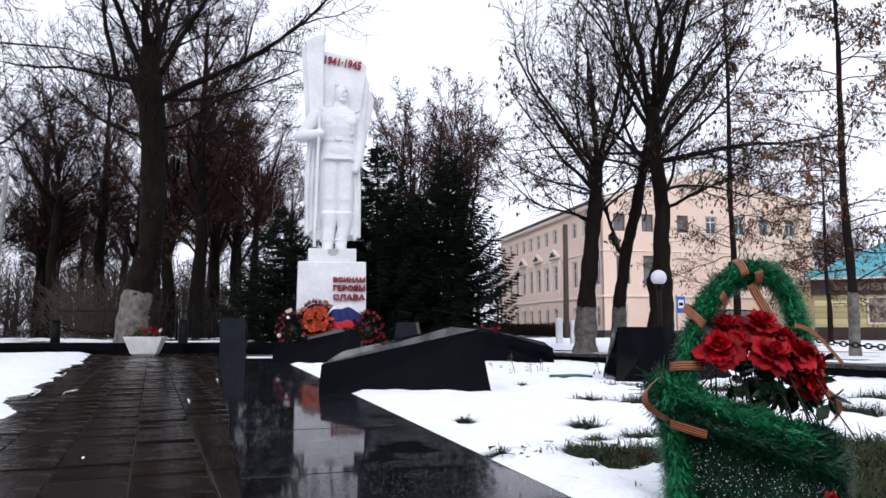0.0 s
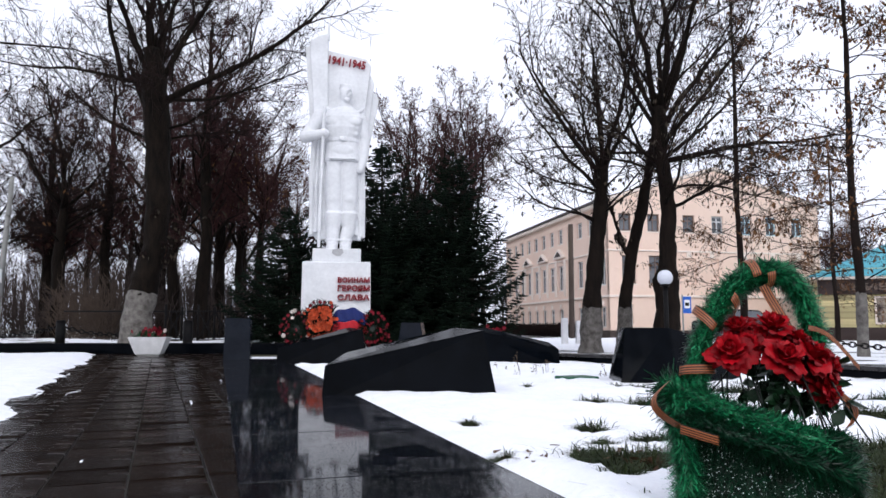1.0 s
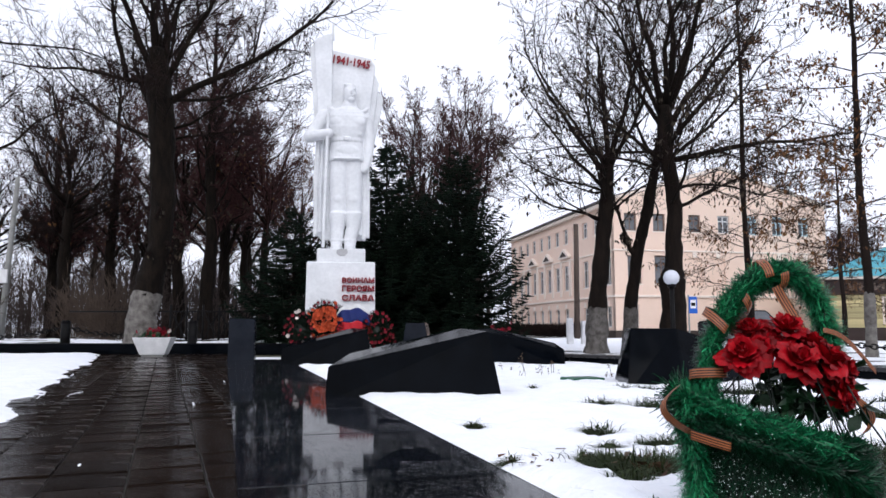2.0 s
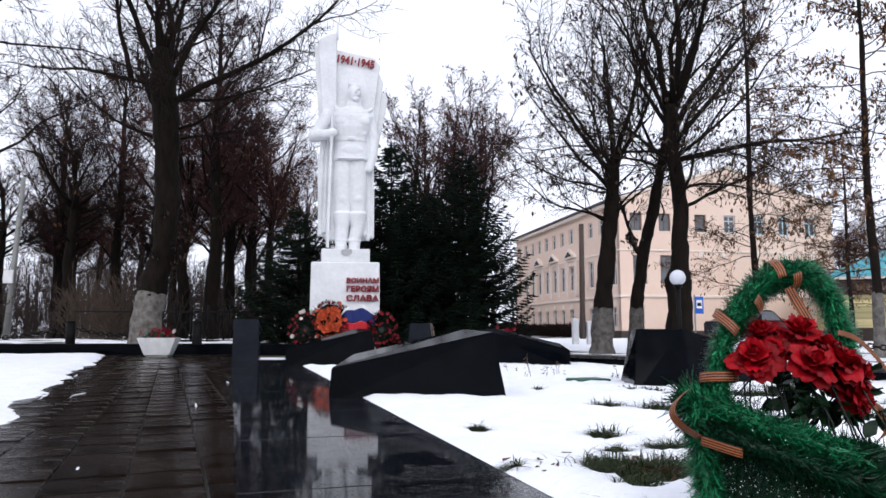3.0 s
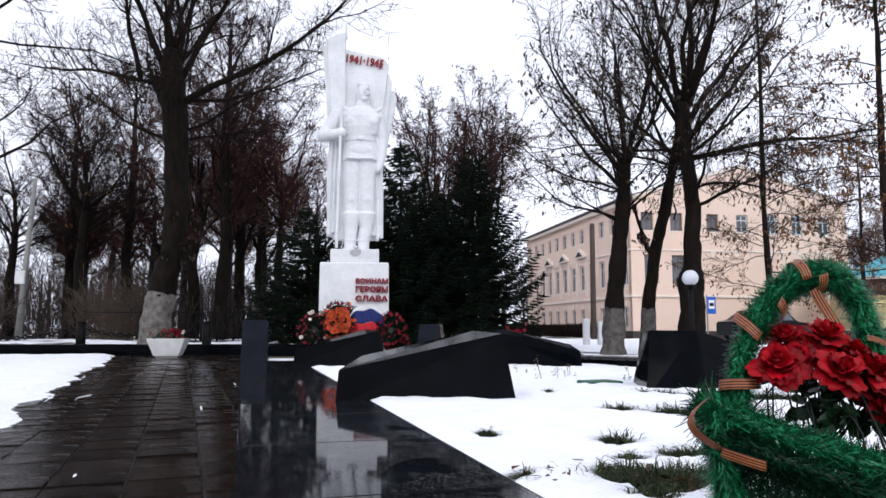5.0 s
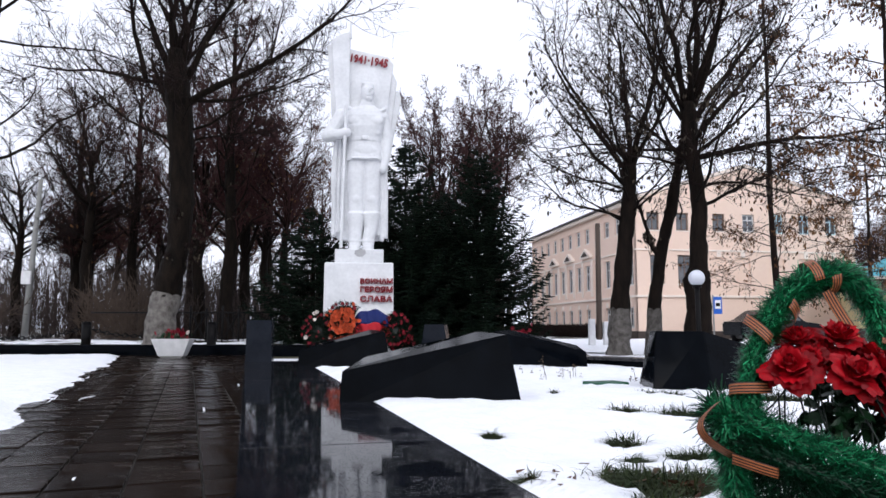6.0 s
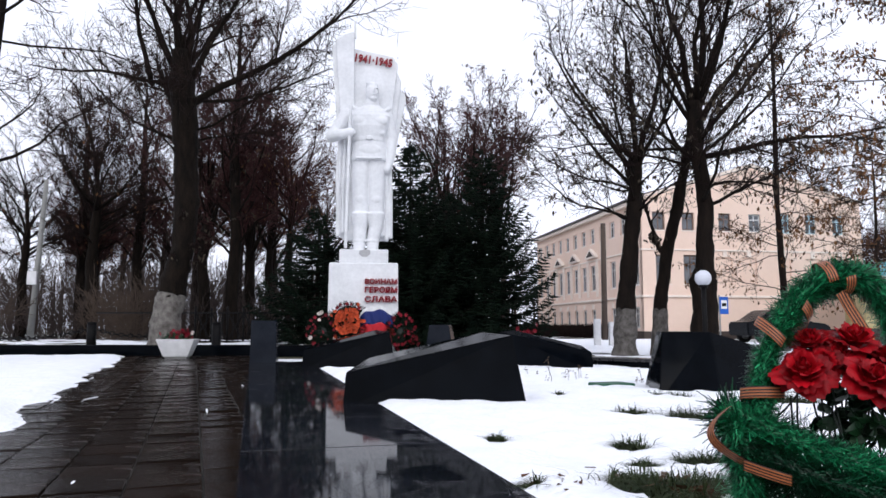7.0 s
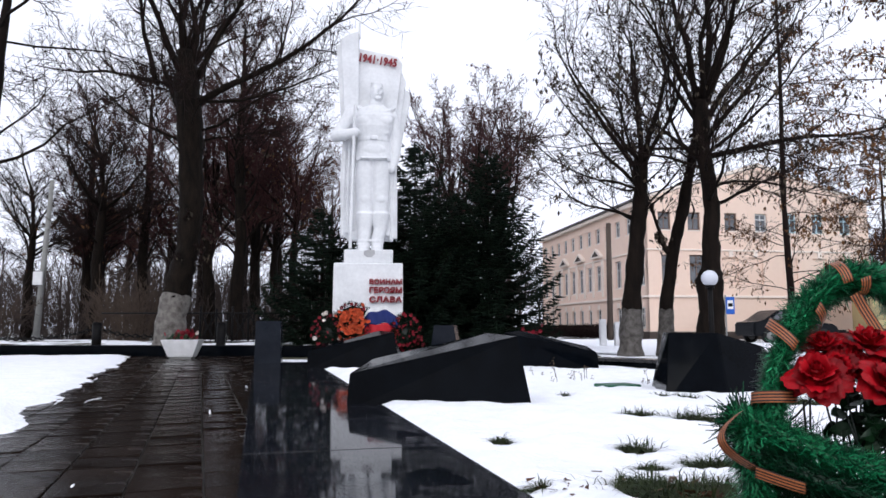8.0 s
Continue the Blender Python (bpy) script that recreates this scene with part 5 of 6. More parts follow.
# ---- things before the pedestal ----
def flower_mesh(r, petals, material):
    """A small open flower of curved petals in two rings."""
    vs, fs = [], []
    for ring, (n, rr, up) in enumerate(((petals, r, 0.25), (max(4, petals - 2), r * 0.62, 0.75))):
        for k in range(n):
            a = 2 * math.pi * (k + 0.5 * ring) / n
            d, s = Vector((math.cos(a), 0, math.sin(a))), Vector((-math.sin(a), 0, math.cos(a)))
            b = len(vs)
            out = Vector((0, -1, 0))
            vs += [Vector((0, 0, 0)), d * rr * 0.55 + s * rr * 0.42 + out * rr * up * 0.6, d * rr + out * rr * up, d * rr * 0.55 - s * rr * 0.42 + out * rr * up * 0.6]
            fs.append((b, b + 1, b + 2, b + 3))
    me = bpy.data.meshes.new("flower")
    me.from_pydata([tuple(v) for v in vs], [], fs)
    me.materials.append(material)
    return me


FL_ORANGE, FL_RED, FL_WHITE = flower_mesh(0.045, 7, M_FLOWER_ORANGE), flower_mesh(0.042, 6, M_FLOWER_RED), flower_mesh(0.05, 7, M_FLOWER_WHITE)


def wreath(m, r, rng, rim_mix, heart, label):
    """A leaning round wreath: needle-covered body, flowers round the rim and in the heart."""
    e = thing("wreath", m, label, "wreath", "wreaths at the pedestal")
    T = Tubes()
    for i in range(1500):
        a = rng.uniform(0, 6.28)
        q = r * math.sqrt(rng.uniform(0.02, 1.0))
        c = Vector((math.cos(a) * q, rng.uniform(-0.06, 0.03), math.sin(a) * q * 1.08))
        d = Vector((math.cos(a) + rng.gauss(0, 0.6), rng.gauss(-0.5, 0.5), math.sin(a) + rng.gauss(0, 0.6))).normalized()
        T.add([c, c + d * rng.uniform(0.04, 0.09)], [0.006, 0.002], 3, False)
    T.obj("greenery", M_SPRUCE, e)
    bm = bmesh.new()
    bmesh.ops.create_cone(bm, segments=24, radius1=r * 0.92, radius2=r * 0.92, depth=0.05, cap_ends=True, matrix=pose(0, 0.04, 0, 90, 0, 0))
    part("backing", bm, M_WIRE, e)
    for i in range(22):
        a = 2 * math.pi * i / 22 + rng.gauss(0, 0.05)
        q = r * rng.uniform(0.82, 1.02)
        again("flower", rng.choice(rim_mix), e, pose(math.cos(a) * q, -0.07 + rng.gauss(0, 0.01), math.sin(a) * q * 1.08, rng.gauss(0, 25), rng.uniform(0, 360), rng.gauss(0, 25)))
    if heart:
        for i in range(130):
            a = rng.uniform(0, 6.28)
            q = r * 0.70 * math.sqrt(rng.random())
            again("flower", heart, e, pose(math.cos(a) * q, -0.10 - 0.03 * rng.random(), math.sin(a) * q, rng.gauss(0, 25), rng.uniform(0, 360), rng.gauss(0, 25)))
    else:
        for i in range(18):
            a = rng.uniform(0, 6.28)
            q = r * 0.78 * math.sqrt(rng.random())
            again("flower", rng.choice(rim_mix), e, pose(math.cos(a) * q, -0.085 - 0.02 * rng.random(), math.sin(a) * q, rng.gauss(0, 35), rng.uniform(0, 360), rng.gauss(0, 35)) @ Matrix.Scale(rng.uniform(0.5, 0.9), 4))
    return e


wr = random.Random(21)
wreath(pose(-2.12, 13.95, 0.74, -10, 0, 4), 0.36, wr, [FL_ORANGE, FL_RED], FL_ORANGE, "round wreath with an orange flower heart")
wreath(pose(-2.62, 14.02, 0.58, -12, 0, -10), 0.33, wr, [FL_WHITE, FL_RED, FL_RED, FL_RED], None, "dark green wreath with red and white flowers")
wreath(pose(-1.12, 14.0, 0.58, -10, 0, 6), 0.30, wr, [FL_RED], None, "dark wreath with a ring of red flowers")
wreath(pose(-1.02, 14.15, 0.30, -20, 0, 20), 0.24, wr, [FL_RED], None, "small wreath of dull red flowers")
flag = thing("flag_cloth", pose(-1.58, 14.0, 0.08, 0, 0, 4), "white, blue and red tricolour cloth draped over a wreath", "flag")


def cloth(name, z0, z1, material, seed):
    nx, nz = 26, 8
    vs, fs = [], []
    for j in range(nz + 1):
        for i in range(nx + 1):
            u = i / nx * 2 - 1
            z = z0 + (z1 - z0) * j / nz
            bow = math.sqrt(max(0, 1 - u * u))
            z = z * (0.74 + 0.26 * bow) + 0.02 * math.sin(u * 7 + seed)
            vs.append(Vector((u * 0.36, -0.10 * bow + 0.018 * math.sin(u * 14 + z * 9), z)))
    for j in range(nz):
        for i in range(nx):
            a = j * (nx + 1) + i
            fs.append((a, a + 1, a + nx + 2, a + nx + 1))
    ob = obj_from(name, vs, fs, material, flag, smooth=True)
    so = ob.modifiers.new("thick", "SOLIDIFY")
    so.thickness = 0.006


cloth("red_stripe", 0.28, 0.645, M_FLAG_RED, 0)
cloth("blue_stripe", 0.647, 0.90, M_FLAG_BLUE, 0)
cloth("white_stripe", 0.902, 0.965, M_WHITE, 0)
# red flowers lying by the wedge behind
e = thing("flower_bunch", pose(1.15, 12.4, 0.45), "bunch of red artificial flowers on a stone", "flowers")
for i in range(26):
    again("flower", FL_RED, e, pose(wr.gauss(0, 0.14), wr.gauss(0, 0.05), wr.gauss(0.08, 0.05), wr.gauss(0, 30), wr.uniform(0, 360), wr.gauss(0, 40)))
rod("stalk", (0, 0, -0.45), (0, 0, 0.1), 0.03, M_ROSELEAF, e)

# ---- the white planter ----
pl = thing("planter", pose(-5.88, 15.0, -0.015, 0, 0, 8) @ Matrix.Diagonal((0.73, 0.75, 0.90, 1)), "white concrete planter with red artificial flowers", "planter")
bm = bmesh.new()
b4 = [(-0.34, -0.26, 0.06), (0.34, -0.26, 0.06), (0.34, 0.26, 0.06), (-0.34, 0.26, 0.06)]
t4 = [(-0.53, -0.38, 0.46), (0.53, -0.38, 0.46), (0.53, 0.38, 0.46), (-0.53, 0.38, 0.46)]
i4 = [(-0.46, -0.31, 0.46), (0.46, -0.31, 0.46), (0.46, 0.31, 0.46), (-0.46, 0.31, 0.46)]
f4 = [(-0.42, -0.28, 0.36), (0.42, -0.28, 0.36), (0.42, 0.28, 0.36), (-0.42, 0.28, 0.36)]
rings = [[bm.verts.new(p) for p in ring] for ring in (b4, t4, i4, f4)]
for ra, rb in zip(rings, rings[1:]):
    for k in range(4):
        bm.faces.new((ra[k], ra[(k + 1) % 4], rb[(k + 1) % 4], rb[k]))
bm.faces.new(rings[0][::-1])
bm.faces.new(rings[-1])
bmesh.ops.recalc_face_normals(bm, faces=bm.faces)
bmesh.ops.bevel(bm, geom=[ed for ed in bm.edges], offset=0.012, segments=2, affect="EDGES")
part("tub", bm, M_CONCRETE, pl)
part("foot", boxed(-0.30, -0.22, 0.0, 0.30, 0.22, 0.065, bevel=0.01), M_GREYPOLE, pl)
part("earth", boxed(-0.43, -0.29, 0.34, 0.43, 0.29, 0.40), M_SOIL, pl)
for i in range(60):
    again("flower", wr.choice([FL_RED, FL_RED, FL_RED, FL_WHITE]) if i % 9 == 0 else FL_RED, pl, pose(wr.gauss(0.06, 0.15), wr.gauss(0, 0.10), 0.46 + abs(wr.gauss(0.10, 0.06)), wr.gauss(-20, 30), wr.uniform(0, 360), wr.gauss(0, 50)) @ Matrix.Scale(1.35, 4))
T = Tubes()
for i in range(260):
    c = Vector((wr.gauss(0, 0.2), wr.gauss(0, 0.1), 0.38))
    T.quad(c + Vector((0, 0, wr.uniform(0.02, 0.2))), Vector((wr.gauss(0, 0.03), wr.gauss(0, 0.03), 0.05)), Vector((wr.gauss(0, 0.03), wr.gauss(0, 0.03), 0.01)))
T.obj("foliage", M_ROSELEAF, pl, smooth=False)

# ---- the garland basket with silk roses ----
bk = thing("flower_basket", pose(1.03, 2.1, 0, 0, 0, 0), "memorial basket of green tinsel with red silk roses", "flower basket")
br = random.Random(5)


def garland(name, pts, rad, count, material, parent, length=0.05, wisp=0.0011, label="", core=True):
    """A tinsel garland: a wire core with thousands of thin strips standing off it."""
    T = Tubes()
    n = len(pts) - 1
    if core:
        T.add(pts, [rad * 0.45] * (n + 1), 10, False)
    for i in range(count):
        x = br.random() * (n - 0.001)
        j = int(x)
        p = pts[j].lerp(pts[j + 1], x - j)
        d = (pts[j + 1] - pts[j]).normalized()
        u, w = frame_of(d)
        a = br.uniform(0, 6.28)
        o = (u * math.cos(a) + w * math.sin(a) + d * br.gauss(0, 0.8)).normalized()
        ln = length * br.uniform(0.65, 1.15)
        bend = Vector((br.gauss(0, 0.35), br.gauss(0, 0.35), br.gauss(-0.1, 0.35))) * ln
        s = d.cross(o).normalized() * wisp
        if abs(o.dot(d)) > 0.95:
            continue
        st = p + o * rad * 0.45
        b = len(T.v)
        T.v += [st - s, st + s, st + o * ln * 0.6 + s + bend * 0.3, st + o * ln * 0.6 - s + bend * 0.3, st + o * ln + s * 0.7 + bend, st + o * ln - s * 0.7 + bend]
        T.f += [(b, b + 1, b + 2, b + 3), (b + 3, b + 2, b + 4, b + 5)]
    return T.obj(name, material, parent, label, smooth=False)


# handle: an arch over the basket
def smooth_way(points, n):
    """A soft curve through a few points (x, y, z)."""
    q = [Vector(p) for p in points]
    q = [q[0] * 2 - q[1]] + q + [q[-1] * 2 - q[-2]]
    out = []
    for i in range(1, len(q) - 2):
        for k in range(n):
            t = k / n
            a, b, c, d = q[i - 1:i + 3]
            out.append(0.5 * (2 * b + (c - a) * t + (2 * a - 5 * b + 4 * c - d) * t * t + (3 * b - a - 3 * c + d) * t ** 3))
    return out + [q[-2]]


handle = smooth_way([(-0.205, -0.03, 0.42), (-0.192, -0.02, 0.52), (-0.135, -0.01, 0.65), (-0.055, 0.0, 0.735), (0.035, 0.01, 0.776), (0.115, 0.02, 0.765), (0.172, 0.02, 0.69), (0.208, 0.03, 0.58), (0.225, 0.03, 0.46), (0.225, 0.03, 0.36)], 4)
garland("handle", handle, 0.05, 17000, M_TINSEL, bk, 0.026, 0.0017)
# rim: a tilted oval, high at one end
rim = [Vector((-0.02 + 0.255 * math.cos(a), 0.155 * math.sin(a), 0.312 - 0.088 * math.cos(a) + 0.012 * math.sin(a))) for a in [2 * math.pi * i / 48 for i in range(49)]]
garland("rim_garland", rim[24:41], 0.054, 8500, M_TINSEL, bk, 0.024, 0.0017)
# Away from the bright front left, shade is painted with the darker copy.
garland("rim_garland", rim[40:49], 0.052, 4500, M_TINSEL_SHADE, bk, 0.026, 0.0017)
garland("rim_garland", rim[0:27], 0.05, 2200, M_TINSEL_SHADE, bk, 0.05, 0.0015)
garland("rim_garland", [v + Vector((0.0, -0.02, -0.065)) for v in rim[24:49]], 0.055, 8000, M_TINSEL_SHADE, bk, 0.034, 0.0015)
# wire body, narrowing to its foot
T = Tubes()
foot = [Vector((0.0 + 0.235 * math.cos(a), 0.15 * math.sin(a), -0.02)) for a in [2 * math.pi * i / 48 for i in range(49)]]
for i in range(48):
    T.add([rim[i], rim[i].lerp(foot[i], 0.5) * 1.0, foot[(i + 3) % 48]], [0.0035] * 3, 4, False)
    T.add([rim[i], rim[i].lerp(foot[i], 0.5), foot[(i - 3) % 48]], [0.0035] * 3, 4, False)
for f in (0.2, 0.35, 0.5, 0.65, 0.8, 0.95):
    T.add([rim[i].lerp(foot[i], f) for i in range(49)], [0.004] * 49, 4, False)
T.obj("wire_body", M_WIRE, bk)
T = Tubes()
lin = 24
for i in range(lin):
    k, k2 = i * 2, (i + 1) * 2
    b = len(T.v)
    T.v += [rim[k] * 0.93, rim[k2] * 0.93, foot[k2] * 0.93, foot[k] * 0.93]
    T.f.append((b, b + 1, b + 2, b + 3))
ob = T.obj("lining", M_WIRE, bk, "dark mesh lining", smooth=True)


def cover(name, count, f0, f1, material, length):
    """Loose tinsel strips hanging all over the sides of the basket."""
    T = Tubes()
    for i in range(count):
        k = br.randrange(22, 48)
        f = br.uniform(f0, f1)
        c = rim[k].lerp(rim[(k + 1) % 49], br.random()).lerp(foot[k], f)
        o = Vector((c.x, c.y * 1.6, br.gauss(0.0, 0.12))).normalized()
        d = (o * br.uniform(0.3, 1.0) + Vector((br.gauss(0, 0.6), br.gauss(0, 0.3), br.gauss(-0.2, 0.6)))).normalized() * length * br.uniform(0.6, 1.3)
        s = d.cross(o)
        s = (s.normalized() if s.length > 1e-6 else Vector((1, 0, 0))) * 0.0010
        b = len(T.v)
        T.v += [c - s, c + s, c + d + Vector((0, 0, -0.3)) * length * br.random()]
        T.f.append((b, b + 1, b + 2))
    T.obj(name, material, bk, smooth=False)


cover("side_tinsel", 12000, 0.05, 1.0, M_TINSEL_SHADE, 0.045)
garland("side_garland", [rim[26].lerp(foot[26], f) + Vector((-0.015, -0.02, 0)) for f in (0, 0.25, 0.5, 0.75, 1)], 0.05, 5000, M_TINSEL, bk, 0.036, 0.0016)
garland("side_garland", [rim[46].lerp(foot[46], f) + Vector((0.015, -0.02, 0)) for f in (0, 0.25, 0.5, 0.75, 1)], 0.05, 3600, M_TINSEL_SHADE, bk, 0.036, 0.0016)
# frozen droplets caught in the tinsel
T = Tubes()
for i in range(1500):
    j = br.randrange(24, 48)
    f = br.random()
    c = rim[j].lerp(foot[j], f) + Vector((br.gauss(0, 0.012), -abs(br.gauss(0.02, 0.012)), br.gauss(0, 0.01)))
    s = br.uniform(0.0012, 0.0026)
    b = len(T.v)
    T.v += [c + Vector(q) * s for q in ((1, 0, 0), (-1, 0, 0), (0, 1, 0), (0, -1, 0), (0, 0, 1), (0, 0, -1))]
    T.f += [tuple(b + q for q in t) for t in ((0, 2, 4), (2, 1, 4), (1, 3, 4), (3, 0, 4), (2, 0, 5), (1, 2, 5), (3, 1, 5), (0, 3, 5))]
ob = T.obj("frost", M_DROP, bk, "tiny frozen water droplets")


def ribbon(pts, across, width, name="ribbon"):
    """A black and orange striped ribbon along a path; across: its sideways direction at each point."""
    stripes = [0, 0.10, 0.24, 0.38, 0.50, 0.62, 0.76, 0.90, 1.0]
    vs, fs, sl = [], [], []
    n = len(stripes)
    for p, a in zip(pts, across):
        for s in stripes:
            vs.append(p + a.normalized() * (s - 0.5) * width)
    for i in range(len(pts) - 1):
        for k in range(n - 1):
            fs.append((i * n + k, i * n + k + 1, (i + 1) * n + k + 1, (i + 1) * n + k))
            sl.append(k % 2)
    ob = obj_from(name, vs, fs, [M_ORANGE, M_BLACKRIB], bk, "black and orange striped ribbon", True, sl)
    so = ob.modifiers.new("thick", "SOLIDIFY")
    so.thickness = 0.0012


def wind(c, d, rad, a0, a1, pitch, width, n=20):
    """A turn of ribbon round a garland with axis d at c."""
    d = d.normalized()
    u, w = frame_of(d)
    pts, ac = [], []
    for i in range(n + 1):
        a = math.radians(a0 + (a1 - a0) * i / n)
        pts.append(c + (u * math.cos(a) + w * math.sin(a)) * rad + d * pitch * (i / n - 0.5))
        ac.append(d)
    ribbon(pts, ac, width)


for idx, rad, pitch in ((8, 0.058, -0.12), (15, 0.054, -0.05), (2, 0.054, 0.03)):
    wind(handle[idx], handle[idx + 1] - handle[idx - 1 if idx else 0], rad, 0, 360, pitch, 0.030, 28)
# a free band across the arch, one at the side of the rim, and a hanging end
ribbon([Vector((0.02 + 0.09 * t, -0.03 + 0.01 * math.sin(5 * t), 0.735 - 0.20 * t + 0.02 * math.sin(3 * t))) for t in [i / 14 for i in range(15)]], [Vector((0.75, 0.25, 0.35))] * 15, 0.038)
ribbon([Vector((-0.315 + 0.02 * t * t - 0.06 * math.sin(3.1 * t), -0.09 - 0.04 * t, 0.435 - 0.13 * t)) for t in [i / 16 for i in range(17)]], [Vector((0.3, -0.6, 0.35))] * 17, 0.028)
ribbon([Vector((-0.305 + 0.095 * t, -0.145 - 0.05 * math.sin(2.0 * t), 0.302 - 0.028 * t)) for t in [i / 14 for i in range(15)]], [Vector((0.0, -0.15, 1))] * 15, 0.028)
ribbon([Vector((0.12 + 0.17 * t, -0.10 + 0.03 * t, 0.60 - 0.11 * t + 0.02 * math.sin(4 * t))) for t in [i / 14 for i in range(15)]], [Vector((0.2, 0.2, 1))] * 15, 0.016)
ribbon([Vector((0.20 + 0.05 * math.sin(2.6 * t), -0.10, 0.40 - 0.10 * t)) for t in [i / 14 for i in range(15)]], [Vector((1, 0.3, 0.4))] * 15, 0.03)


def petal_mesh(r, w, curl, name="petal"):
    """A broad silk petal that bows outward and rolls its lip back."""
    nu, nv = 8, 7
    vs, fs = [], []
    for j in range(nv + 1):
        v = j / nv
        half = w * math.sin(math.pi * (0.10 + 0.72 * v)) ** 0.7
        for i in range(nu + 1):
            u = i / nu * 2 - 1
            x = u * half * r
            zz = r * (v - 0.20 * u * u * v + 0.06 * math.sin(u * 8 + w * 20) * v * v)
            yy = -r * (0.30 * math.sin(v * 1.9) + curl * max(0, v - 0.55) ** 1.5) + 0.28 * r * u * u * (1 - 0.6 * v) + 0.085 * r * math.sin(u * 7 + v * 4 + w * 9) * v * v
            vs.append(Vector((x, yy, zz)))
    for j in range(nv):
        for i in range(nu):
            a = j * (nu + 1) + i
            fs.append((a, a + 1, a + nu + 2, a + nu + 1))
    me = bpy.data.meshes.new(name)
    me.from_pydata([tuple(v) for v in vs], [], fs)
    me.materials.append(M_ROSE)
    me.polygons.foreach_set("use_smooth", [True] * len(me.polygons))
    return me


PETALS = [petal_mesh(0.052, 0.46, 0.2), petal_mesh(0.066, 0.66, 0.9), petal_mesh(0.078, 0.80, 1.7)]


def rose(c, face, size):
    """A silk rose: a bud and three rings of petals, opening towards face."""
    bud = bmesh.new()
    ball(bud, (0, 0, 0.012), (0.026, 0.026, 0.034), 12, 8)
    r = part("rose", bud, M_ROSE, bk, "wet red silk rose", smooth=True)
    r.matrix_basis = Matrix.Translation(c) @ Vector(face).to_track_quat("Z", "Y").to_matrix().to_4x4() @ Matrix.Scale(size * 0.82, 4)
    for me, n, tilt, off, lift in ((PETALS[0], 3, -14, 0.004, 0.018), (PETALS[0], 4, 0, 0.010, 0.014), (PETALS[1], 4, 8, 0.014, 0.004), (PETALS[1], 5, 20, 0.018, -0.006), (PETALS[2], 5, 32, 0.020, -0.016), (PETALS[2], 4, 58, 0.018, -0.024)):
        s0 = br.uniform(0, 360)
        for k in range(n):
            again("petal", me, r, pose(0, 0, lift, 0, 0, s0 + 360 * k / n + br.gauss(0, 7)) @ pose(0, -off, 0, tilt + br.gauss(0, 11), br.gauss(0, 9), br.gauss(0, 8)) @ Matrix.Scale(br.uniform(0.85, 1.1), 4))


for c, face, s in [((-0.128, -0.11, 0.522), (-0.35, -0.55, 0.75), 0.85), ((-0.07, -0.03, 0.595), (-0.3, -0.4, 0.9), 0.70), ((0.03, -0.05, 0.60), (0.15, -0.4, 0.9), 0.82),
                   ((0.02, -0.14, 0.512), (0.1, -0.65, 0.75), 0.82), ((0.125, -0.11, 0.515), (0.5, -0.5, 0.7), 0.78), ((0.165, -0.08, 0.435), (0.6, -0.7, 0.2), 0.75), ((-0.02, -0.06, 0.56), (0, -0.8, 0.5), 0.6), ((0.10, -0.07, 0.56), (0.3, -0.5, 0.8), 0.6), ((0.175, -0.10, 0.48), (0.7, -0.6, 0.35), 0.62), ((0.185, -0.09, 0.40), (0.5, -0.8, -0.1), 0.5), ((0.13, -0.05, 0.46), (0.2, -0.9, 0.3), 0.55), ((-0.06, -0.07, 0.55), (-0.2, -0.8, 0.6), 0.55),
                   ((0.15, -0.15, 0.045), (0.2, -0.9, 0.2), 0.34), ((0.185, -0.14, 0.065), (0.4, -0.9, 0.3), 0.34), ((0.17, -0.15, 0.02), (0.2, -0.9, -0.1), 0.3)]:
    rose(c, face, s)


def leaf_mesh():
    vs, fs = [], []
    for j in range(7):
        v = j / 6
        hw = 0.018 * math.sin(math.pi * min(v * 0.95 + 0.05, 1)) * (1 + 0.12 * (j % 2))
        z = -0.010 * math.sin(v * 2.4)
        vs += [Vector((-hw, 0.065 * v, z + 0.004)), Vector((0, 0.068 * v, z)), Vector((hw, 0.065 * v, z + 0.004))]
    for j in range(6):
        fs += [(3 * j, 3 * j + 1, 3 * j + 4, 3 * j + 3), (3 * j + 1, 3 * j + 2, 3 * j + 5, 3 * j + 4)]
    me = bpy.data.meshes.new("leaf")
    me.from_pydata([tuple(v) for v in vs], [], fs)
    me.materials.append(M_ROSELEAF)
    return me


LEAF = leaf_mesh()
for i in range(130):
    x = br.uniform(-0.03, 0.23)
    again("leaf", LEAF, bk, pose(x, br.uniform(-0.10, 0.05), br.uniform(0.34, 0.49), br.uniform(-80, 40), br.gauss(0, 40), br.uniform(0, 360)))
T = Tubes()
for i in range(26):
    x = br.uniform(-0.12, 0.24)
    p = Vector((x, br.uniform(-0.10, 0.04), 0.53 - 0.1 * br.random()))
    T.add(wander(p, (br.gauss(0, 0.25), br.gauss(0, 0.2), -1), 0.26, 4, br, 0.12, -0.05), [0.0028] * 5, 5, False)
T.obj("wirework", M_WIRE, bk, "dark wire stems")

# ---- grass, weeds and litter on the lawn ----


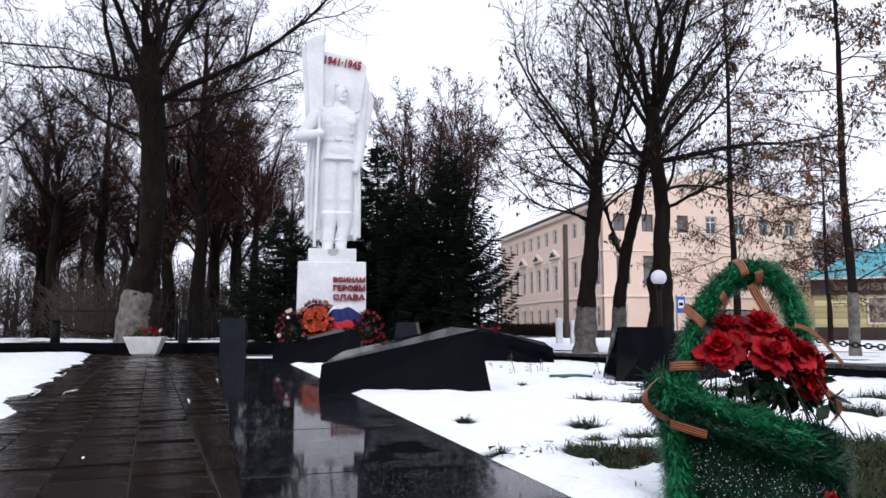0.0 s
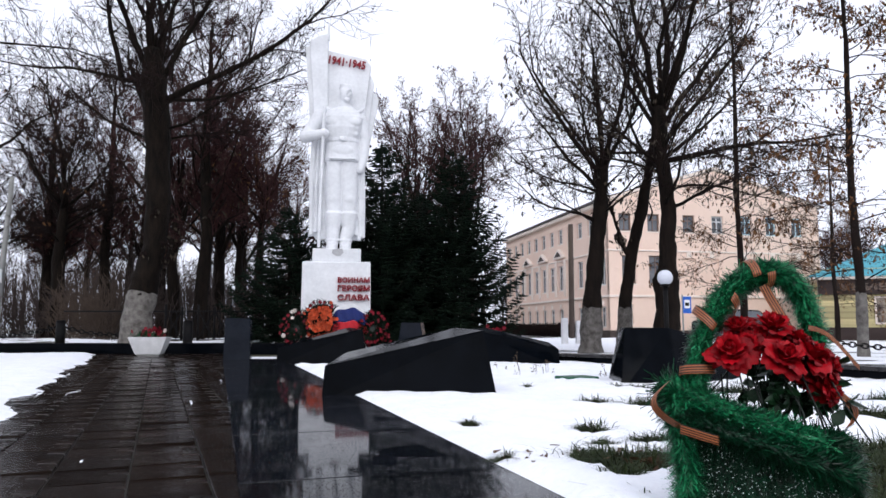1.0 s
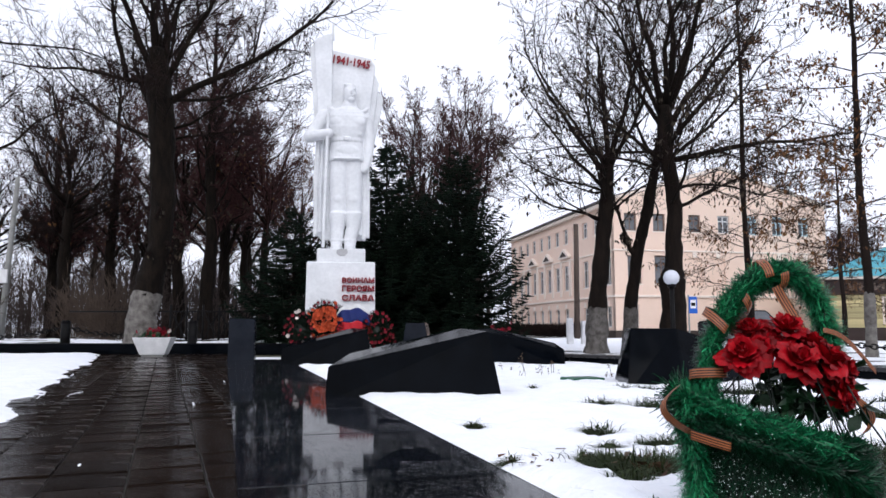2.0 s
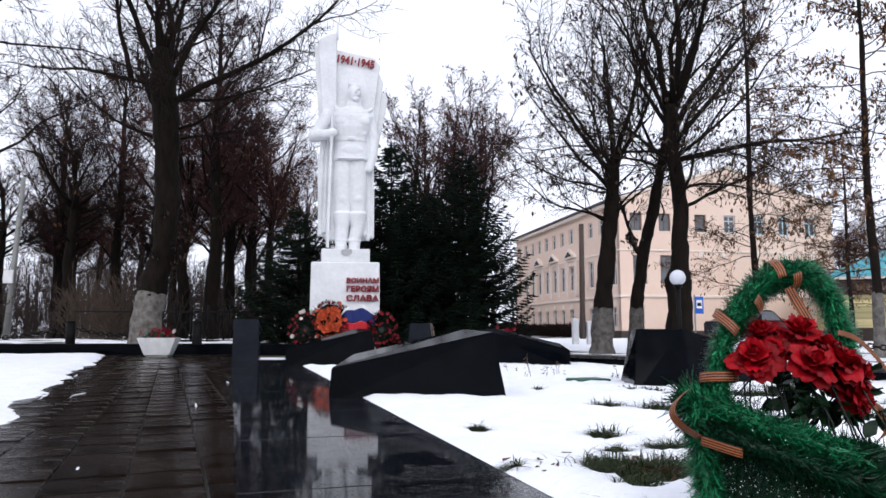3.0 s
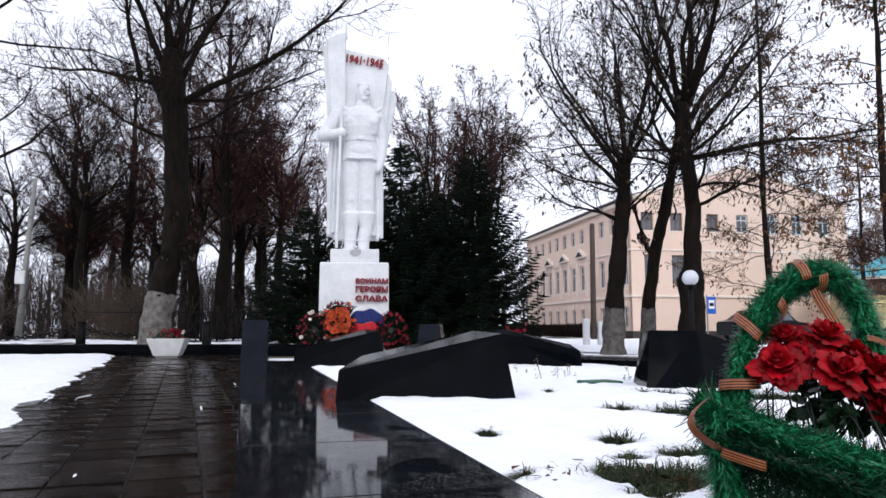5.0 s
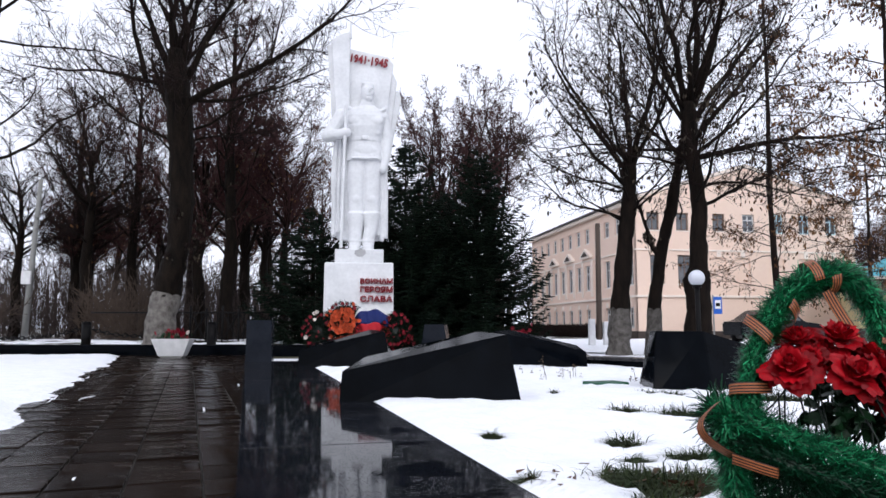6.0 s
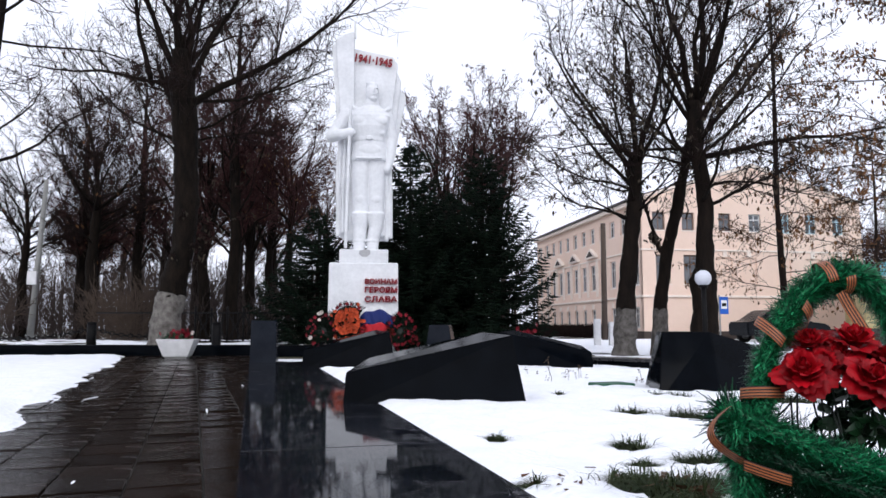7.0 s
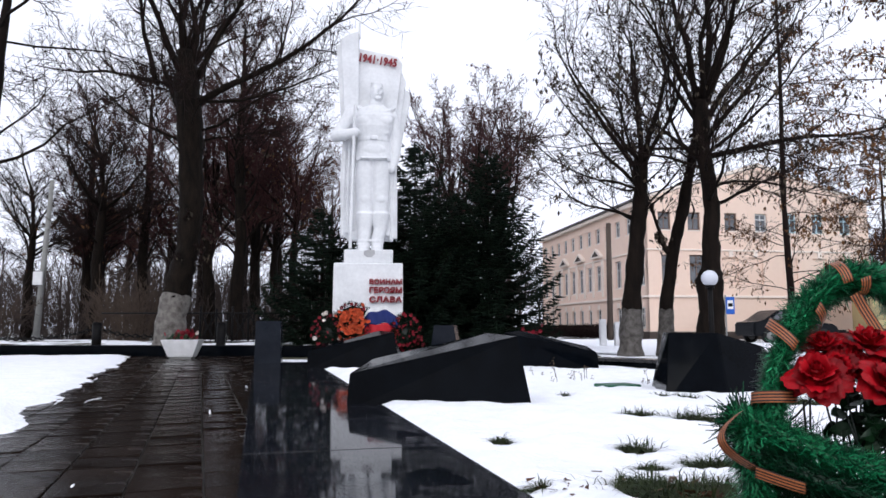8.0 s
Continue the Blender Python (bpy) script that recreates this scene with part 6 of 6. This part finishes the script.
def tuft(x, y, r, n, seed, h=0.09):
    rng = random.Random(seed)
    T = Tubes()
    lean, lobes = rng.uniform(-0.7, 0.7), rng.uniform(0, 6.28)
    for i in range(n):
        a = rng.uniform(0, 6.28)
        q = r * math.sqrt(rng.random()) * (0.75 + 0.3 * math.sin(3 * a + lobes) + 0.15 * math.sin(5 * a))
        p = Vector((math.cos(a) * q * 1.35, math.sin(a) * q * 0.8 - math.cos(a) * q * 0.35, 0.016 - 0.03 * q / r))
        d = Vector((rng.gauss(lean, 0.9) + math.cos(a) * 0.4, rng.gauss(0, 0.9) + math.sin(a) * 0.4, 0.42)).normalized()
        ln = h * rng.uniform(0.5, 1.35)
        side = Vector((-d.y, d.x, 0)).normalized() * rng.uniform(0.0014, 0.0034)
        tip = p + d * ln + Vector((d.x, d.y, -0.5)) * ln * 0.45
        mid = p + d * ln * 0.6
        b = len(T.v)
        T.v += [p - side, p + side, mid + side * 0.8, mid - side * 0.8, tip]
        T.f += [(b, b + 1, b + 2, b + 3), (b + 3, b + 2, b + 4)]
    ob = T.obj("grass_tuft", M_GRASS, None, smooth=False)
    ob.matrix_basis = pose(x, y, 0)
    tagged(ob, "matted winter grass showing through the snow", "grass", kind="stuff")


for k, (x, y, r) in enumerate(BARE):
    tuft(x, y, r * 1.15, int(5600 * min(r, 0.4)) + 260, 300 + k, 0.14 if r > 0.15 else 0.10 if r > 0.075 else 0.07)
litter = Tubes()
lr = random.Random(55)
for i in range(420):
    x, y, r = lr.choice([(1.7, 2.6, 0.5), (0.37, 3.08, 0.16), (0.45, 2.9, 0.12), (0.85, 3.0, 0.25), (0.95, 2.95, 0.2), (1.8, 2.4, 0.5), (2.2, 2.6, 0.6), (1.5, 2.2, 0.5)])
    c = Vector((x + lr.gauss(0, r * 0.5), y + lr.gauss(0, r * 0.5), lr.uniform(0.0, 0.045)))
    if (AX.inverted() @ c).x < 1.16:
        continue
    litter.quad(c, Vector((lr.gauss(0, 1), lr.gauss(0, 1), lr.gauss(0, 0.45))).normalized() * lr.uniform(0.015, 0.04), Vector((lr.gauss(0, 1), lr.gauss(0, 1), lr.gauss(0, 0.45))).normalized() * lr.uniform(0.02, 0.05))
ob = litter.obj("leaf_litter", M_FALLEN, None, smooth=False)
tagged(ob, "wet brown fallen leaves among the grass", "leaves", kind="stuff")
T = Tubes()
for x, y, n in ((1.02, 9.2, 3), (1.32, 8.6, 4), (1.5, 8.7, 3), (1.1, 8.2, 2), (2.0, 8.0, 3), (1.75, 3.3, 4)):
    for i in range(n):
        p = Vector((x + lr.gauss(0, 0.05), y + lr.gauss(0, 0.05), -0.03))
        w_ = wander(p, (lr.gauss(0, 0.3), lr.gauss(0, 0.3), 1), lr.uniform(0.08, 0.26), 4, lr, 0.15)
        T.add(w_, [0.004, 0.0035, 0.003, 0.0025, 0.002], 4, False)
        for q in range(6):
            c = w_[-1] + Vector((lr.gauss(0, 0.015), lr.gauss(0, 0.015), lr.gauss(0, 0.02)))
            T.quad(c, Vector((0.012, 0, 0.006)), Vector((0, 0.012, 0.008)))
ob = T.obj("dry_weeds", M_DRYSTEM, None, smooth=False)
tagged(ob, "dry brown weed stalks standing in the snow", "weeds", kind="stuff")
lid = part("hatch_lid", boxed(-0.19, -0.15, -0.02, 0.19, 0.15, 0.055, bevel=0.012), M_GREENLID, None)
lid.matrix_basis = pose(1.60, 7.6, 0.018, 0, 0, 20)
tagged(lid, "flat green painted hatch lid half under snow", "lid")

# ---- a parked dark car behind the stones ----
car = thing("car", pose(14.0, 31.5, 0, 0, 0, 8), "dark parked car beyond the verge", "car")
bm = bmesh.new()
prism(bm, [(-1.9, 0.30), (1.9, 0.30), (1.95, 0.62), (1.75, 0.80), (1.05, 0.88), (0.55, 1.36), (-0.75, 1.40), (-1.45, 0.95), (-1.9, 0.88)], -0.8, 0.8)
bmesh.ops.bevel(bm, geom=list(bm.edges), offset=0.06, segments=2, affect="EDGES")
part("body", bm, M_CAR, car)
bm = bmesh.new()
prism(bm, [(-1.2, 0.93), (0.85, 0.93), (0.5, 1.30), (-0.7, 1.33)], -0.815, 0.815)
part("side_window", bm, M_PANE, car)
for x in (-1.2, 1.2):
    for y in (-0.74, 0.74):
        w_ = rod("wheel", (x, y - 0.1, 0.30), (x, y + 0.1, 0.30), 0.31, M_RUBBER, car, 18)
        rod("rim", (x, y - 0.106, 0.30), (x, y + 0.106, 0.30), 0.17, M_GREYPOLE, w_, 14)


# ---- paving tiles ----
def tile_mesh(name, dx, dy, material):
    bm = boxed(0.004, 0.004, -0.04, dx - 0.004, dy - 0.004, 0.0)
    top = [e for e in bm.edges if all(v.co.z > -0.001 for v in e.verts)]
    bmesh.ops.bevel(bm, geom=top, offset=0.004, segments=1, affect="EDGES")
    me = bpy.data.meshes.new(name)
    bm.to_mesh(me)
    bm.free()
    me.materials.append(material)
    return me


tr = random.Random(17)
TILE = tile_mesh("tile", 0.30, 0.30, M_TILE)
inv = AX.inverted()
far_v, far_f = [], []
count = 0
for j in range(-6, 62):
    y = 0.30 * j
    for i in range(-34, 4):
        x = 0.30 * i + 0.13
        m = TX @ pose(x, y, tr.gauss(-0.004, 0.0028), tr.gauss(0, 0.45), tr.gauss(0, 0.45), 0)
        corner = [inv @ (m @ Vector((a, b, 0))) for a, b in ((0, 0), (0.3, 0), (0.3, 0.3), (0, 0.3))]
        if min(c.x for c in corner) > 0.02 or (TX @ Vector((x, y + 0.3, 0))).y > 16.55:
            continue
        if 2.0 < y < 10.4 and x > -2.7 and count < 300:
            count += 1
            again("tile", TILE, paving, m)
        else:
            b = len(far_v)
            far_v += [m @ v.co for v in TILE.vertices]
            far_f += [tuple(b + k for k in p.vertices) for p in TILE.polygons]
ob = obj_from("tile_field", far_v, far_f, M_TILE_FAR, paving)
ob["kind"] = "stuff"
# strips of snow and grit caught in a few joints
T = Tubes()
for x, y, ln in ((-1.57, 3.1, 0.10), (-3.3, 6.4, 0.5), (-1.9, 5.6, 0.3), (-2.35, 8.0, 0.25), (-4.6, 9.0, 0.5)):
    d = TX.to_3x3() @ Vector((0, 1, 0))
    p = Vector((x, y, 0.002))
    w_ = wander(p, d, ln, 4, tr, 0.08, 0)
    T.add([Vector((q.x, q.y, -0.007)) for q in w_], [0.002, 0.008, 0.009, 0.008, 0.002], 6, False)
ob = T.obj("joint_snow", M_SNOW, None)
tagged(ob, "small strips of snow caught in paving joints", "snow", kind="stuff")
